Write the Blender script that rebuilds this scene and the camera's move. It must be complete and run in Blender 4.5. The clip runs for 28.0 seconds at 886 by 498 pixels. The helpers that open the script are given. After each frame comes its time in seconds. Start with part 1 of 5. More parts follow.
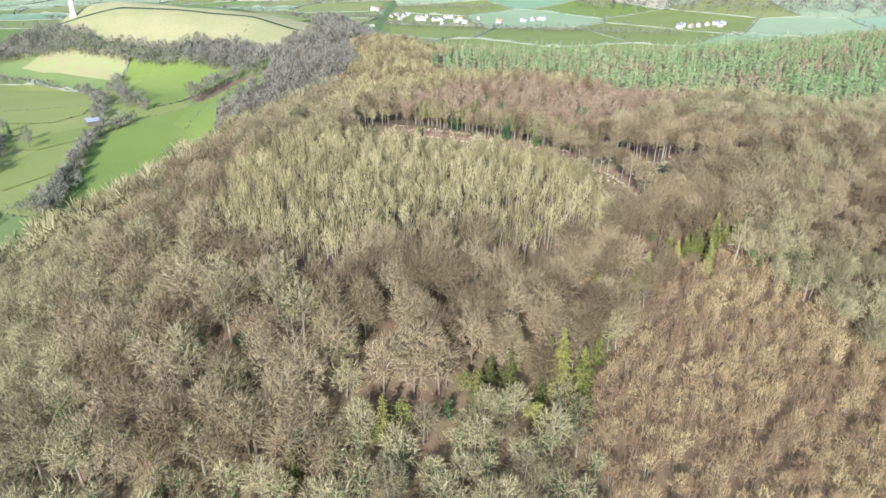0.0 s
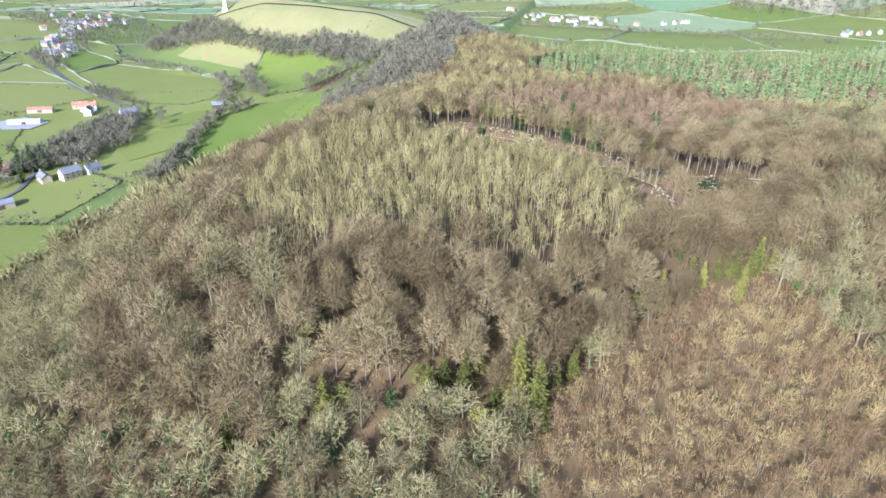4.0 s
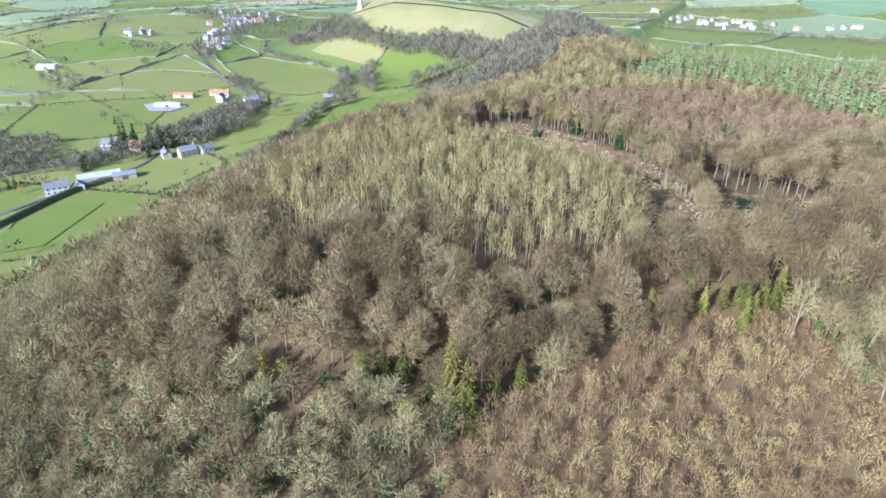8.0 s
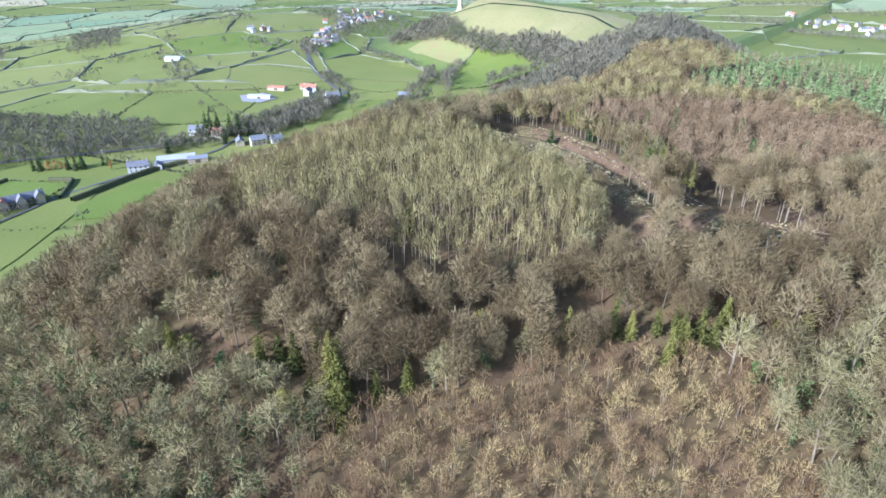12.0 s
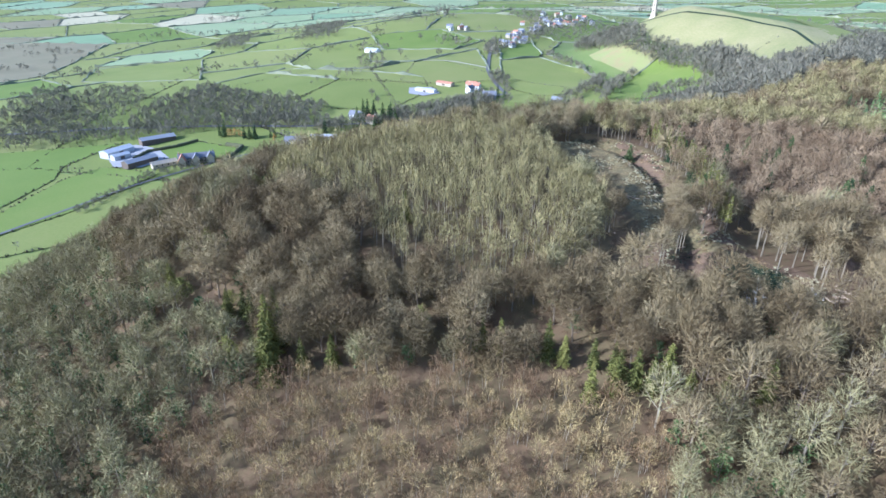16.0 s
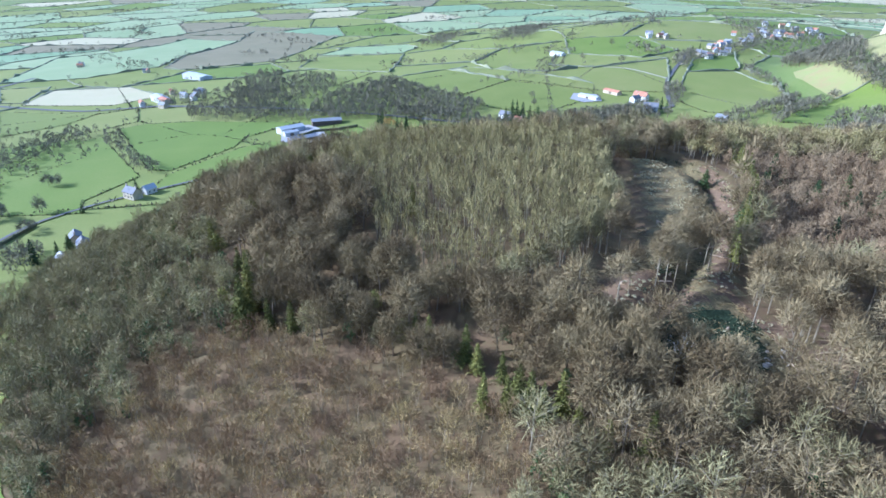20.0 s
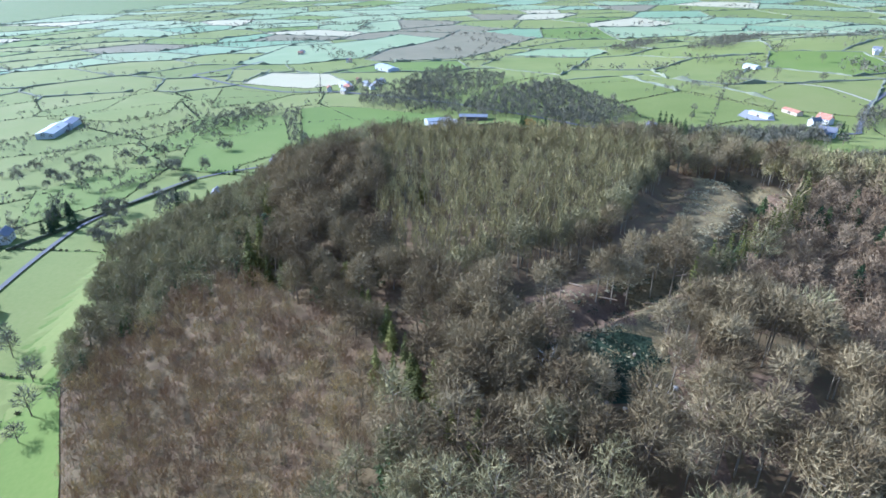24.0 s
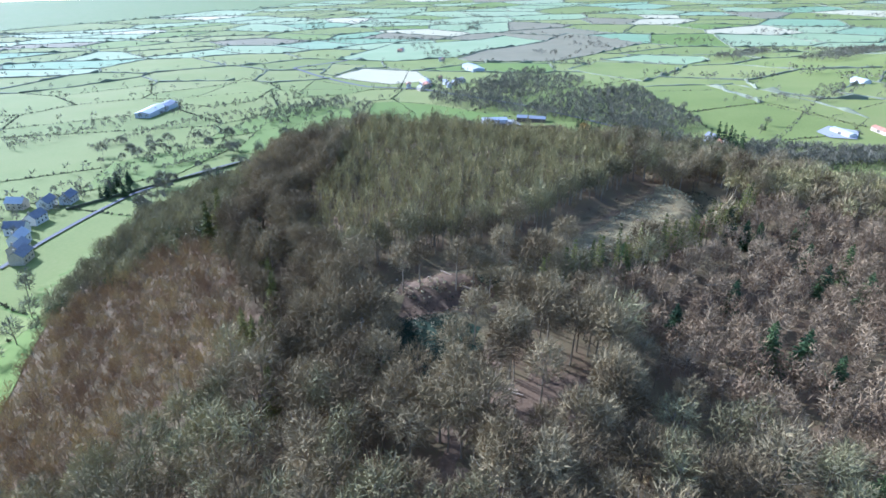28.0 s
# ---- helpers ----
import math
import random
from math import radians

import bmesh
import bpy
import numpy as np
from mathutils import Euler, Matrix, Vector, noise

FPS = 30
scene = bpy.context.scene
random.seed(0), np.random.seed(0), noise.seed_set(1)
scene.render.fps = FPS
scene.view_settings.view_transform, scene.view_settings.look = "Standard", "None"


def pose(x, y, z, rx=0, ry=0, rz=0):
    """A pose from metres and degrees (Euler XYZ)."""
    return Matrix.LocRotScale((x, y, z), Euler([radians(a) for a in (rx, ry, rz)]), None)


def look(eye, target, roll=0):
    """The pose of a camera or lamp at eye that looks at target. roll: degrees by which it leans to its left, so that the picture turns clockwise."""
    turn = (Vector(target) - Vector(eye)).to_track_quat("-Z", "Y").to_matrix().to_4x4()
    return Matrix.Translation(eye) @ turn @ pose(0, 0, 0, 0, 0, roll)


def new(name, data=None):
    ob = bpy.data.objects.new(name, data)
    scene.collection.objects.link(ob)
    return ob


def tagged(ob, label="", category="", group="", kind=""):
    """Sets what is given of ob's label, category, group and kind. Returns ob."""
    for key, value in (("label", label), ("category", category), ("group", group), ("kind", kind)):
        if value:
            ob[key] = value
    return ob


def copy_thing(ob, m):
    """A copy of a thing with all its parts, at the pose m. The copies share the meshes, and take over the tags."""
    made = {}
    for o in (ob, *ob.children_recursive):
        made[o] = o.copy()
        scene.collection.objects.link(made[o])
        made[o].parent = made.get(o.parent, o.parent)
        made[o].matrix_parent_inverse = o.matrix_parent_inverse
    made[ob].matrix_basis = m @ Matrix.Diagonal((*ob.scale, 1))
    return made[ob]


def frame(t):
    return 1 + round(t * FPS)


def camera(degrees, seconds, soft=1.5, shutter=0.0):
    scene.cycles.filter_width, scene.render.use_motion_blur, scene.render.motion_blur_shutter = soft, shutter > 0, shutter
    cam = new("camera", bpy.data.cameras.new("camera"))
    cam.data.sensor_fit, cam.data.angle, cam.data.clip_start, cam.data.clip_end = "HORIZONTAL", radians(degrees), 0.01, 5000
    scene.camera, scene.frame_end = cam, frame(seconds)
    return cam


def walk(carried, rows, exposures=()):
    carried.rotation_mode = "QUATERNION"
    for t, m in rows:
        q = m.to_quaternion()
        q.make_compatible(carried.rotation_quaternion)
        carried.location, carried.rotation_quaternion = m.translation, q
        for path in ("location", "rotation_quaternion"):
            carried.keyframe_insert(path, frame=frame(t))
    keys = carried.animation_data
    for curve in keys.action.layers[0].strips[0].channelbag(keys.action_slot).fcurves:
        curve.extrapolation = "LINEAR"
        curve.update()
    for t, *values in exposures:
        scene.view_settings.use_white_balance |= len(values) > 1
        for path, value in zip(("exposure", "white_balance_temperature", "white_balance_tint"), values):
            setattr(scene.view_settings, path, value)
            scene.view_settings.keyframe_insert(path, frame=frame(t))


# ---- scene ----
cam = camera(72.0, 28.0, 1.6)
PATH = [
    (0, (-1.124, -1.9, 199.245), (-1.092, -0.099, 198.375), 1.1),
    (0.5, (3.984, -1.938, 199.382), (4.005, -0.137, 198.511), 1.1),
    (1, (9.048, -1.78, 199.383), (9.029, 0.02, 198.512), 1.0),
    (1.5, (13.721, -1.334, 199.454), (13.633, 0.462, 198.58), 0.9),
    (2, (18.614, -0.584, 199.115), (18.452, 1.209, 198.242), 0.8),
    (2.5, (23.278, 0.109, 198.689), (23.056, 1.895, 197.817), 1.0),
    (3, (28.59, 0.848, 198.529), (28.306, 2.625, 197.657), 0.9),
    (3.5, (33.616, 1.257, 198.46), (33.278, 3.025, 197.586), 0.9),
    (5.5, (54.538, 4.814, 198.927), (53.985, 6.526, 198.051), 0.9),
    (6, (60.131, 6.75, 198.834), (59.533, 8.445, 197.958), 0.7),
    (6.5, (65.642, 8.84, 198.927), (64.994, 10.516, 198.049), 0.4),
    (7, (71.337, 10.923, 198.863), (70.631, 12.576, 197.985), 0.3),
    (7.5, (76.695, 12.782, 198.883), (75.941, 14.413, 198.005), 0.4),
    (8, (82.425, 15.498, 198.64), (81.612, 17.101, 197.762), 0.3),
    (8.5, (87.836, 18.103, 198.528), (86.968, 19.676, 197.65), 0.2),
    (9, (93.494, 20.924, 198.689), (92.563, 22.46, 197.811), 0.3),
    (9.5, (98.813, 24.01, 198.834), (97.827, 25.512, 197.955), 0.1),
    (10, (104.734, 27.668, 198.953), (103.699, 29.136, 198.073), -0.0),
    (10.5, (110.284, 31.731, 198.563), (109.223, 33.182, 197.685), 0.0),
    (11, (116.373, 36.79, 198.333), (115.292, 38.226, 197.455), -0.1),
    (11.5, (122.343, 41.35, 198.378), (121.245, 42.773, 197.501), -0.2),
    (13.5, (147.067, 62.867, 198.364), (145.735, 64.078, 197.491), -0.0),
    (14, (152.831, 68.831, 198.199), (151.454, 69.99, 197.328), 0.1),
    (14.5, (158.347, 74.679, 198.109), (156.93, 75.791, 197.239), 0.1),
    (15, (163.973, 81.143, 197.895), (162.503, 82.184, 197.027), 0.2),
    (15.5, (168.651, 86.82, 197.918), (167.137, 87.796, 197.05), 0.3),
    (16, (173.341, 93.263, 197.816), (171.784, 94.171, 196.948), 0.4),
    (16.5, (177.531, 99.994, 197.786), (175.927, 100.814, 196.919), 0.4),
    (17, (181.509, 107.059, 197.852), (179.859, 107.784, 196.985), 0.5),
    (17.5, (185.038, 113.736, 198.048), (183.358, 114.39, 197.182), 0.4),
    (18, (188.437, 121.231, 198.26), (186.729, 121.807, 197.392), 0.5),
    (18.5, (191.564, 128.753, 198.139), (189.835, 129.263, 197.273), 0.6),
    (19, (194.95, 136.862, 198.421), (193.204, 137.31, 197.555), 0.6),
    (19.5, (197.755, 144.27, 198.581), (195.994, 144.655, 197.716), 0.6),
    (20, (200.509, 152.834, 198.738), (198.732, 153.138, 197.872), 0.6),
    (20.5, (202.743, 161.189, 198.835), (200.955, 161.416, 197.968), 0.6),
    (21, (204.733, 169.555, 199.047), (202.937, 169.697, 198.178), 0.5),
    (21.5, (206.373, 177.101, 199.114), (204.573, 177.156, 198.245), 0.5),
    (23.5, (209.069, 209.383, 199.258), (207.285, 209.13, 198.389), 0.8),
    (24, (208.924, 218.139, 198.908), (207.15, 217.822, 198.042), 0.8),
    (24.5, (208.486, 225.945, 199.008), (206.721, 225.584, 198.14), 0.8),
    (25, (207.983, 234.491, 198.877), (206.225, 234.092, 198.01), 0.8),
    (25.5, (207.745, 241.76, 199.033), (205.995, 241.33, 198.166), 0.9),
    (26, (206.834, 249.888, 198.878), (205.094, 249.416, 198.012), 0.9),
    (26.5, (205.683, 257.224, 198.919), (203.958, 256.701, 198.053), 1.0),
    (27, (204.076, 265.444, 198.892), (202.369, 264.864, 198.026), 1.1),
    (27.5, (202.345, 272.877, 198.813), (200.655, 272.247, 197.948), 1.1),
    (28, (200.559, 280.663, 198.687), (198.881, 280.005, 197.821), 1.1),
]
walk(cam, [(t, look(eye, target, roll)) for t, eye, target, roll in PATH],
     [(0, 0.85, 5150, 18), (8, 0.80, 5000, 18), (14, 0.75, 4800, 18), (20, 0.76, 4600, 16), (25, 0.87, 4600, 17), (28, 0.94, 4560, 17)])

# ---- sky, sun ----
SUN_TURN, SUN_HIGH = 254.0, 25.0
world = bpy.data.worlds.new("sky")
scene.world = world
world.use_nodes = True
sky = world.node_tree.nodes.new("ShaderNodeTexSky")
sky.sky_type, sky.sun_disc = "NISHITA", False
sky.sun_elevation, sky.sun_rotation = radians(SUN_HIGH), radians(90 - SUN_TURN)
sky.air_density, sky.dust_density, sky.ozone_density = 1.0, 1.0, 1.0
sheet = world.node_tree.nodes["Background"]
sheet.inputs["Strength"].default_value = 0.15
world.node_tree.links.new(sky.outputs["Color"], sheet.inputs["Color"])
sun = new("sun", bpy.data.lights.new("sun", "SUN"))
sun.data.energy, sun.data.angle, sun.data.color = 5.0, radians(0.6), (1.0, 0.95, 0.88)
sun.matrix_world = look((0, 0, 900), (-math.cos(radians(SUN_TURN)) * 900, -math.sin(radians(SUN_TURN)) * 900, 900 - 900 * math.tan(radians(SUN_HIGH))))


# ---- materials ----
def surface(name, colours, size=1.0, fine=0.0, rough=0.9, bump=0.0, tint=0.0, metal=0.0, spread=1.0):
    """A procedural surface: a ramp of colours over noise of that size in metres, finer noise over it, relief, and a tint that differs from thing to thing."""
    m = bpy.data.materials.new(name)
    m.use_nodes = True
    n, link = m.node_tree.nodes, m.node_tree.links.new
    b = n["Principled BSDF"]
    b.inputs["Roughness"].default_value, b.inputs["Metallic"].default_value = rough, metal
    b.inputs["Specular IOR Level"].default_value = 0.25
    at = n.new("ShaderNodeNewGeometry")
    big = n.new("ShaderNodeTexNoise")
    big.inputs["Scale"].default_value, big.inputs["Detail"].default_value = 1.0 / size, 4.0
    link(at.outputs["Position"], big.inputs["Vector"])
    value = big.outputs["Fac"]
    if fine:
        small = n.new("ShaderNodeTexNoise")
        small.inputs["Scale"].default_value, small.inputs["Detail"].default_value = 1.0 / fine, 3.0
        link(at.outputs["Position"], small.inputs["Vector"])
        both = n.new("ShaderNodeMath")
        both.operation = "MULTIPLY_ADD"
        both.inputs[1].default_value = 0.45
        half = n.new("ShaderNodeMath")
        half.operation = "MULTIPLY"
        half.inputs[1].default_value = 0.55
        link(value, half.inputs[0])
        link(small.outputs["Fac"], both.inputs[0])
        link(half.outputs[0], both.inputs[2])
        value = both.outputs[0]
    if tint:
        mark, thing = n.new("ShaderNodeAttribute"), n.new("ShaderNodeObjectInfo")
        mark.attribute_name = "tree"
        add, wrap, scale, mix = (n.new("ShaderNodeMath") for _ in range(4))
        link(mark.outputs["Fac"], add.inputs[0])
        link(thing.outputs["Random"], add.inputs[1])
        each = n.new("ShaderNodeMath")
        each.operation = "MULTIPLY_ADD"
        each.inputs[1].default_value, each.inputs[2].default_value = 0.12, -0.06
        link(at.outputs["Random Per Island"], each.inputs[0])
        more = n.new("ShaderNodeMath")
        link(value, more.inputs[0])
        link(each.outputs[0], more.inputs[1])
        value = more.outputs[0]
        wrap.operation = "FRACT"
        link(add.outputs[0], wrap.inputs[0])
        scale.operation = "MULTIPLY_ADD"
        scale.inputs[1].default_value, scale.inputs[2].default_value = tint, -tint / 2
        link(wrap.outputs[0], scale.inputs[0])
        link(value, mix.inputs[0])
        link(scale.outputs[0], mix.inputs[1])
        value = mix.outputs[0]
    ramp = n.new("ShaderNodeValToRGB")
    while len(ramp.color_ramp.elements) < len(colours):
        ramp.color_ramp.elements.new(0.5)
    for i, (e, c) in enumerate(zip(ramp.color_ramp.elements, colours)):
        e.position = 0.5 + spread * 0.5 * (i / max(1, len(colours) - 1) - 0.5)
        e.color = (*c, 1)
    link(value, ramp.inputs["Fac"])
    link(ramp.outputs["Color"], b.inputs["Base Color"])
    if bump:
        relief = n.new("ShaderNodeBump")
        relief.inputs["Strength"].default_value, relief.inputs["Distance"].default_value = 0.6, bump
        link(value, relief.inputs["Height"])
        link(relief.outputs["Normal"], b.inputs["Normal"])
    return m


M = {
    "litter": surface("leaf_litter", [(0.11, 0.07, 0.036), (0.156, 0.1, 0.049), (0.147, 0.111, 0.047), (0.216, 0.133, 0.066)], 9, 0.8, 0.95, 0.3),
    "rough_grass": surface("rough_grass", [(0.125, 0.17, 0.04), (0.16, 0.2, 0.05), (0.195, 0.205, 0.072)], 40, 2, 0.95, 0.1),
    "mud": surface("churned_earth", [(0.10, 0.066, 0.038), (0.17, 0.11, 0.06), (0.25, 0.165, 0.09)], 5, 0.7, 0.9, 0.4),
    "felled": surface("felled_ground", [(0.09, 0.07, 0.035), (0.18, 0.14, 0.06), (0.38, 0.30, 0.13)], 4, 0.6, 0.95, 0.4),
    # bramble green at half strength: the trees' shade is put into the colour
    "bramble": surface("shade_dark_bramble", [(0.016, 0.028, 0.014), (0.028, 0.045, 0.02), (0.05, 0.065, 0.03)], 4, 0.6, 0.9, 0.5, 0.3),
    "grass_a": surface("bright_pasture", [(0.128, 0.178, 0.026), (0.158, 0.206, 0.032), (0.192, 0.226, 0.045)], 45, 1.5, 0.95, 0.05, 0.25),
    "grass_b": surface("olive_pasture", [(0.168, 0.195, 0.038), (0.208, 0.228, 0.05), (0.24, 0.242, 0.066)], 55, 1.8, 0.95, 0.05, 0.35),
    # distant grass, paled and blued: air haze is put into these two colours
    "grass_hazed": surface("hazed_pasture", [(0.24, 0.30, 0.125), (0.28, 0.33, 0.15), (0.32, 0.35, 0.175)], 60, 2, 0.95, 0.05, 0.3),
    "grass_hazed_blue": surface("hazed_blue_field", [(0.185, 0.275, 0.12), (0.225, 0.305, 0.145), (0.265, 0.33, 0.17)], 70, 2, 0.95, 0.05, 0.3),
    "down": surface("bleached_downland_grass", [(0.21, 0.225, 0.075), (0.29, 0.265, 0.105), (0.37, 0.315, 0.15)], 40, 2, 0.95, 0.1),
    "bracken": surface("dead_bracken", [(0.25, 0.29, 0.08), (0.28, 0.27, 0.10), (0.33, 0.21, 0.11)], 18, 2, 0.95, 0.2),
    "plough": surface("ploughed_soil", [(0.19, 0.17, 0.085), (0.225, 0.195, 0.10), (0.26, 0.22, 0.12)], 50, 2, 0.95, 0.1),
    "stubble": surface("stubble", [(0.40, 0.35, 0.18), (0.48, 0.42, 0.24), (0.42, 0.40, 0.20)], 50, 2, 0.95, 0.1),
    "asphalt": surface("asphalt", [(0.12, 0.115, 0.105), (0.165, 0.16, 0.145)], 6, 0.4, 0.85),
    "track": surface("stone_track", [(0.40, 0.35, 0.26), (0.52, 0.46, 0.35)], 4, 0.5, 0.95),
    "yard": surface("concrete_yard", [(0.30, 0.29, 0.27), (0.42, 0.40, 0.37)], 8, 0.8, 0.9),
    "bark": surface("grey_brown_bark", [(0.115, 0.085, 0.056), (0.18, 0.138, 0.09), (0.255, 0.205, 0.14)], 2.0, 0.3, 0.9, 0.05, 0.3),
    "pale_bark": surface("pale_bark", [(0.19, 0.152, 0.095), (0.265, 0.22, 0.14), (0.335, 0.285, 0.19)], 2.0, 0.3, 0.9, 0.05, 0.3),
    "white_bark": surface("pale_dead_wood", [(0.38, 0.35, 0.29), (0.52, 0.49, 0.41)], 1.5, 0.3, 0.85),
    "beech": surface("beech_twigs", [(0.146, 0.105, 0.047), (0.204, 0.152, 0.07), (0.256, 0.195, 0.09), (0.304, 0.235, 0.113)], 14, 0, 0.9, 0, 0.8),
    "ash": surface("ash_twigs", [(0.209, 0.171, 0.068), (0.281, 0.234, 0.09), (0.341, 0.286, 0.113), (0.402, 0.339, 0.14)], 16, 0, 0.9, 0, 0.6),
    "hazel": surface("hazel_twigs", [(0.201, 0.126, 0.06), (0.27, 0.181, 0.082), (0.328, 0.236, 0.098), (0.392, 0.298, 0.119)], 14, 0, 0.9, 0, 0.5),
    "mixed": surface("mixed_twigs", [(0.16, 0.134, 0.057), (0.221, 0.189, 0.081), (0.273, 0.236, 0.101), (0.324, 0.281, 0.124)], 14, 0, 0.9, 0, 0.75),
    "larch": surface("larch_twigs", [(0.21, 0.14, 0.072), (0.28, 0.195, 0.1), (0.345, 0.25, 0.133)], 12, 0, 0.9, 0, 0.6),
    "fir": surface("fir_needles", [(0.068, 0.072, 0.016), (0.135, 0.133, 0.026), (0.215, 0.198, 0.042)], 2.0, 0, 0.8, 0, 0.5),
    # fir green lightened as if sunlit: the sunshine is in the colour
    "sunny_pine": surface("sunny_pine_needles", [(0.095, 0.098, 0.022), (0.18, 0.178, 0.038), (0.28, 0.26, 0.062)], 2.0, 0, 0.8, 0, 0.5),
    "spruce": surface("spruce_needles", [(0.042, 0.07, 0.026), (0.078, 0.118, 0.036), (0.125, 0.158, 0.046)], 3.0, 0, 0.8, 0, 0.5),
    "pine": surface("young_conifer_needles", [(0.13, 0.20, 0.06), (0.20, 0.27, 0.09), (0.28, 0.32, 0.13)], 16, 0, 0.85, 0, 0.5),
    "ivy": surface("ivy_leaves", [(0.05, 0.085, 0.024), (0.085, 0.13, 0.036), (0.13, 0.17, 0.05)], 3.0, 0, 0.6, 0, 0.5),
    "hedge": surface("hedge_twigs", [(0.13, 0.12, 0.078), (0.18, 0.166, 0.108), (0.235, 0.214, 0.14)], 12, 0, 0.9, 0, 0.6),
    "privet": surface("clipped_hedge", [(0.06, 0.07, 0.03), (0.10, 0.10, 0.045), (0.14, 0.13, 0.06)], 3, 0.5, 0.9, 0.15),
    # hedge twigs made paler: the haze of distance is put into the colour
    "far_hedge": surface("hazed_distant_hedge", [(0.19, 0.20, 0.12), (0.25, 0.255, 0.155), (0.30, 0.295, 0.19)], 30, 0, 0.95, 0, 0.3),
    "amber": surface("amber_leaves", [(0.40, 0.24, 0.07), (0.50, 0.33, 0.10)], 2, 0, 0.85, 0, 0.3),
    "white_wall": surface("whitewashed_render", [(0.60, 0.58, 0.52), (0.74, 0.72, 0.66)], 3, 0.3, 0.9, 0.01),
    "stone_wall": surface("cotswold_stone", [(0.36, 0.30, 0.20), (0.48, 0.41, 0.29), (0.55, 0.48, 0.36)], 2, 0.3, 0.95, 0.02),
    "tile_red": surface("clay_roof_tiles", [(0.38, 0.15, 0.08), (0.48, 0.22, 0.13), (0.52, 0.30, 0.19)], 3, 0.4, 0.9, 0.02),
    "slate": surface("slate_roof", [(0.14, 0.14, 0.15), (0.22, 0.22, 0.23), (0.28, 0.27, 0.26)], 3, 0.4, 0.8, 0.02),
    "tin": surface("pale_sheet_roof", [(0.42, 0.43, 0.42), (0.56, 0.56, 0.54)], 5, 0.6, 0.5, 0.01),
    "tin_dark": surface("weathered_sheet_roof", [(0.22, 0.23, 0.24), (0.34, 0.34, 0.34)], 5, 0.6, 0.6, 0.01),
    "timber": surface("dark_timber", [(0.10, 0.08, 0.06), (0.18, 0.14, 0.10)], 1.5, 0.2, 0.9, 0.01),
    "pane": surface("window_glass", [(0.03, 0.035, 0.04), (0.05, 0.055, 0.06)], 1, 0, 0.15),
    "rock": surface("limestone_rubble", [(0.40, 0.35, 0.26), (0.58, 0.53, 0.43)], 1.2, 0.2, 0.95, 0.05),
    "log": surface("cut_timber", [(0.38, 0.28, 0.17), (0.52, 0.40, 0.26)], 1.2, 0.2, 0.9, 0.03),
}
# ---- the lie of the land ----
FOOT = [(-100, 10), (-30, 2), (45, 32), (90, 64), (125, 98), (190, 140), (320, 170), (700, 120), (1500, 150),
        (1500, 900), (700, 960), (380, 800), (180, 720), (20, 700), (-10, 800), (-150, 930), (-380, 930),
        (-560, 830), (-520, 700), (-400, 610), (-300, 605), (-235, 560), (-205, 515), (-195, 470), (-165, 420),
        (-190, 350), (-205, 250), (-195, 139), (-150, 50)]
MOUND = [(-600, 240, 5, 130), (-560, 380, 8, 110), (-850, 620, 24, 170), (-520, 560, 6, 90), (-1000, 900, 26, 220),
         (250, 2450, 120, 420), (900, 2300, 150, 450), (1500, 1900, 120, 420), (-500, 2700, 60, 400)]
DITCH = [(-60, 262), (-36, 292), (-12, 296), (18, 282), (42, 266), (62, 247), (76, 232), (84, 216)]
HOLLOW = [(-38, 270), (3, 255), (28, 246), (50, 230), (65, 213)]


def from_line(x, y, line, closed=False):
    """Distance from a polyline, and for a closed one whether the point is inside."""
    best = np.full(np.shape(x), 1e9)
    inside = np.zeros(np.shape(x), bool)
    ends = line[1:] + (line[:1] if closed else [])
    for (ax, ay), (bx, by) in zip(line, ends):
        dx, dy = bx - ax, by - ay
        s = np.clip(((x - ax) * dx + (y - ay) * dy) / (dx * dx + dy * dy), 0, 1)
        best = np.minimum(best, np.hypot(x - ax - s * dx, y - ay - s * dy))
        if closed and ay != by:
            inside ^= ((ay > y) != (by > y)) & (x < dx * (y - ay) / dy + ax)
    return best, inside


def rolling(x, y, size, seed):
    """Smooth rolling unevenness between -1 and 1."""
    a = np.sin(x / size + seed) * np.cos(y / size * 1.13 - seed * 1.7)
    b = np.sin((x * 0.6 - y * 0.8) / size * 1.9 + seed * 2.3)
    c = np.cos((x * 0.9 + y * 0.5) / size * 3.1 - seed)
    return (a + 0.6 * b + 0.35 * c) / 1.95


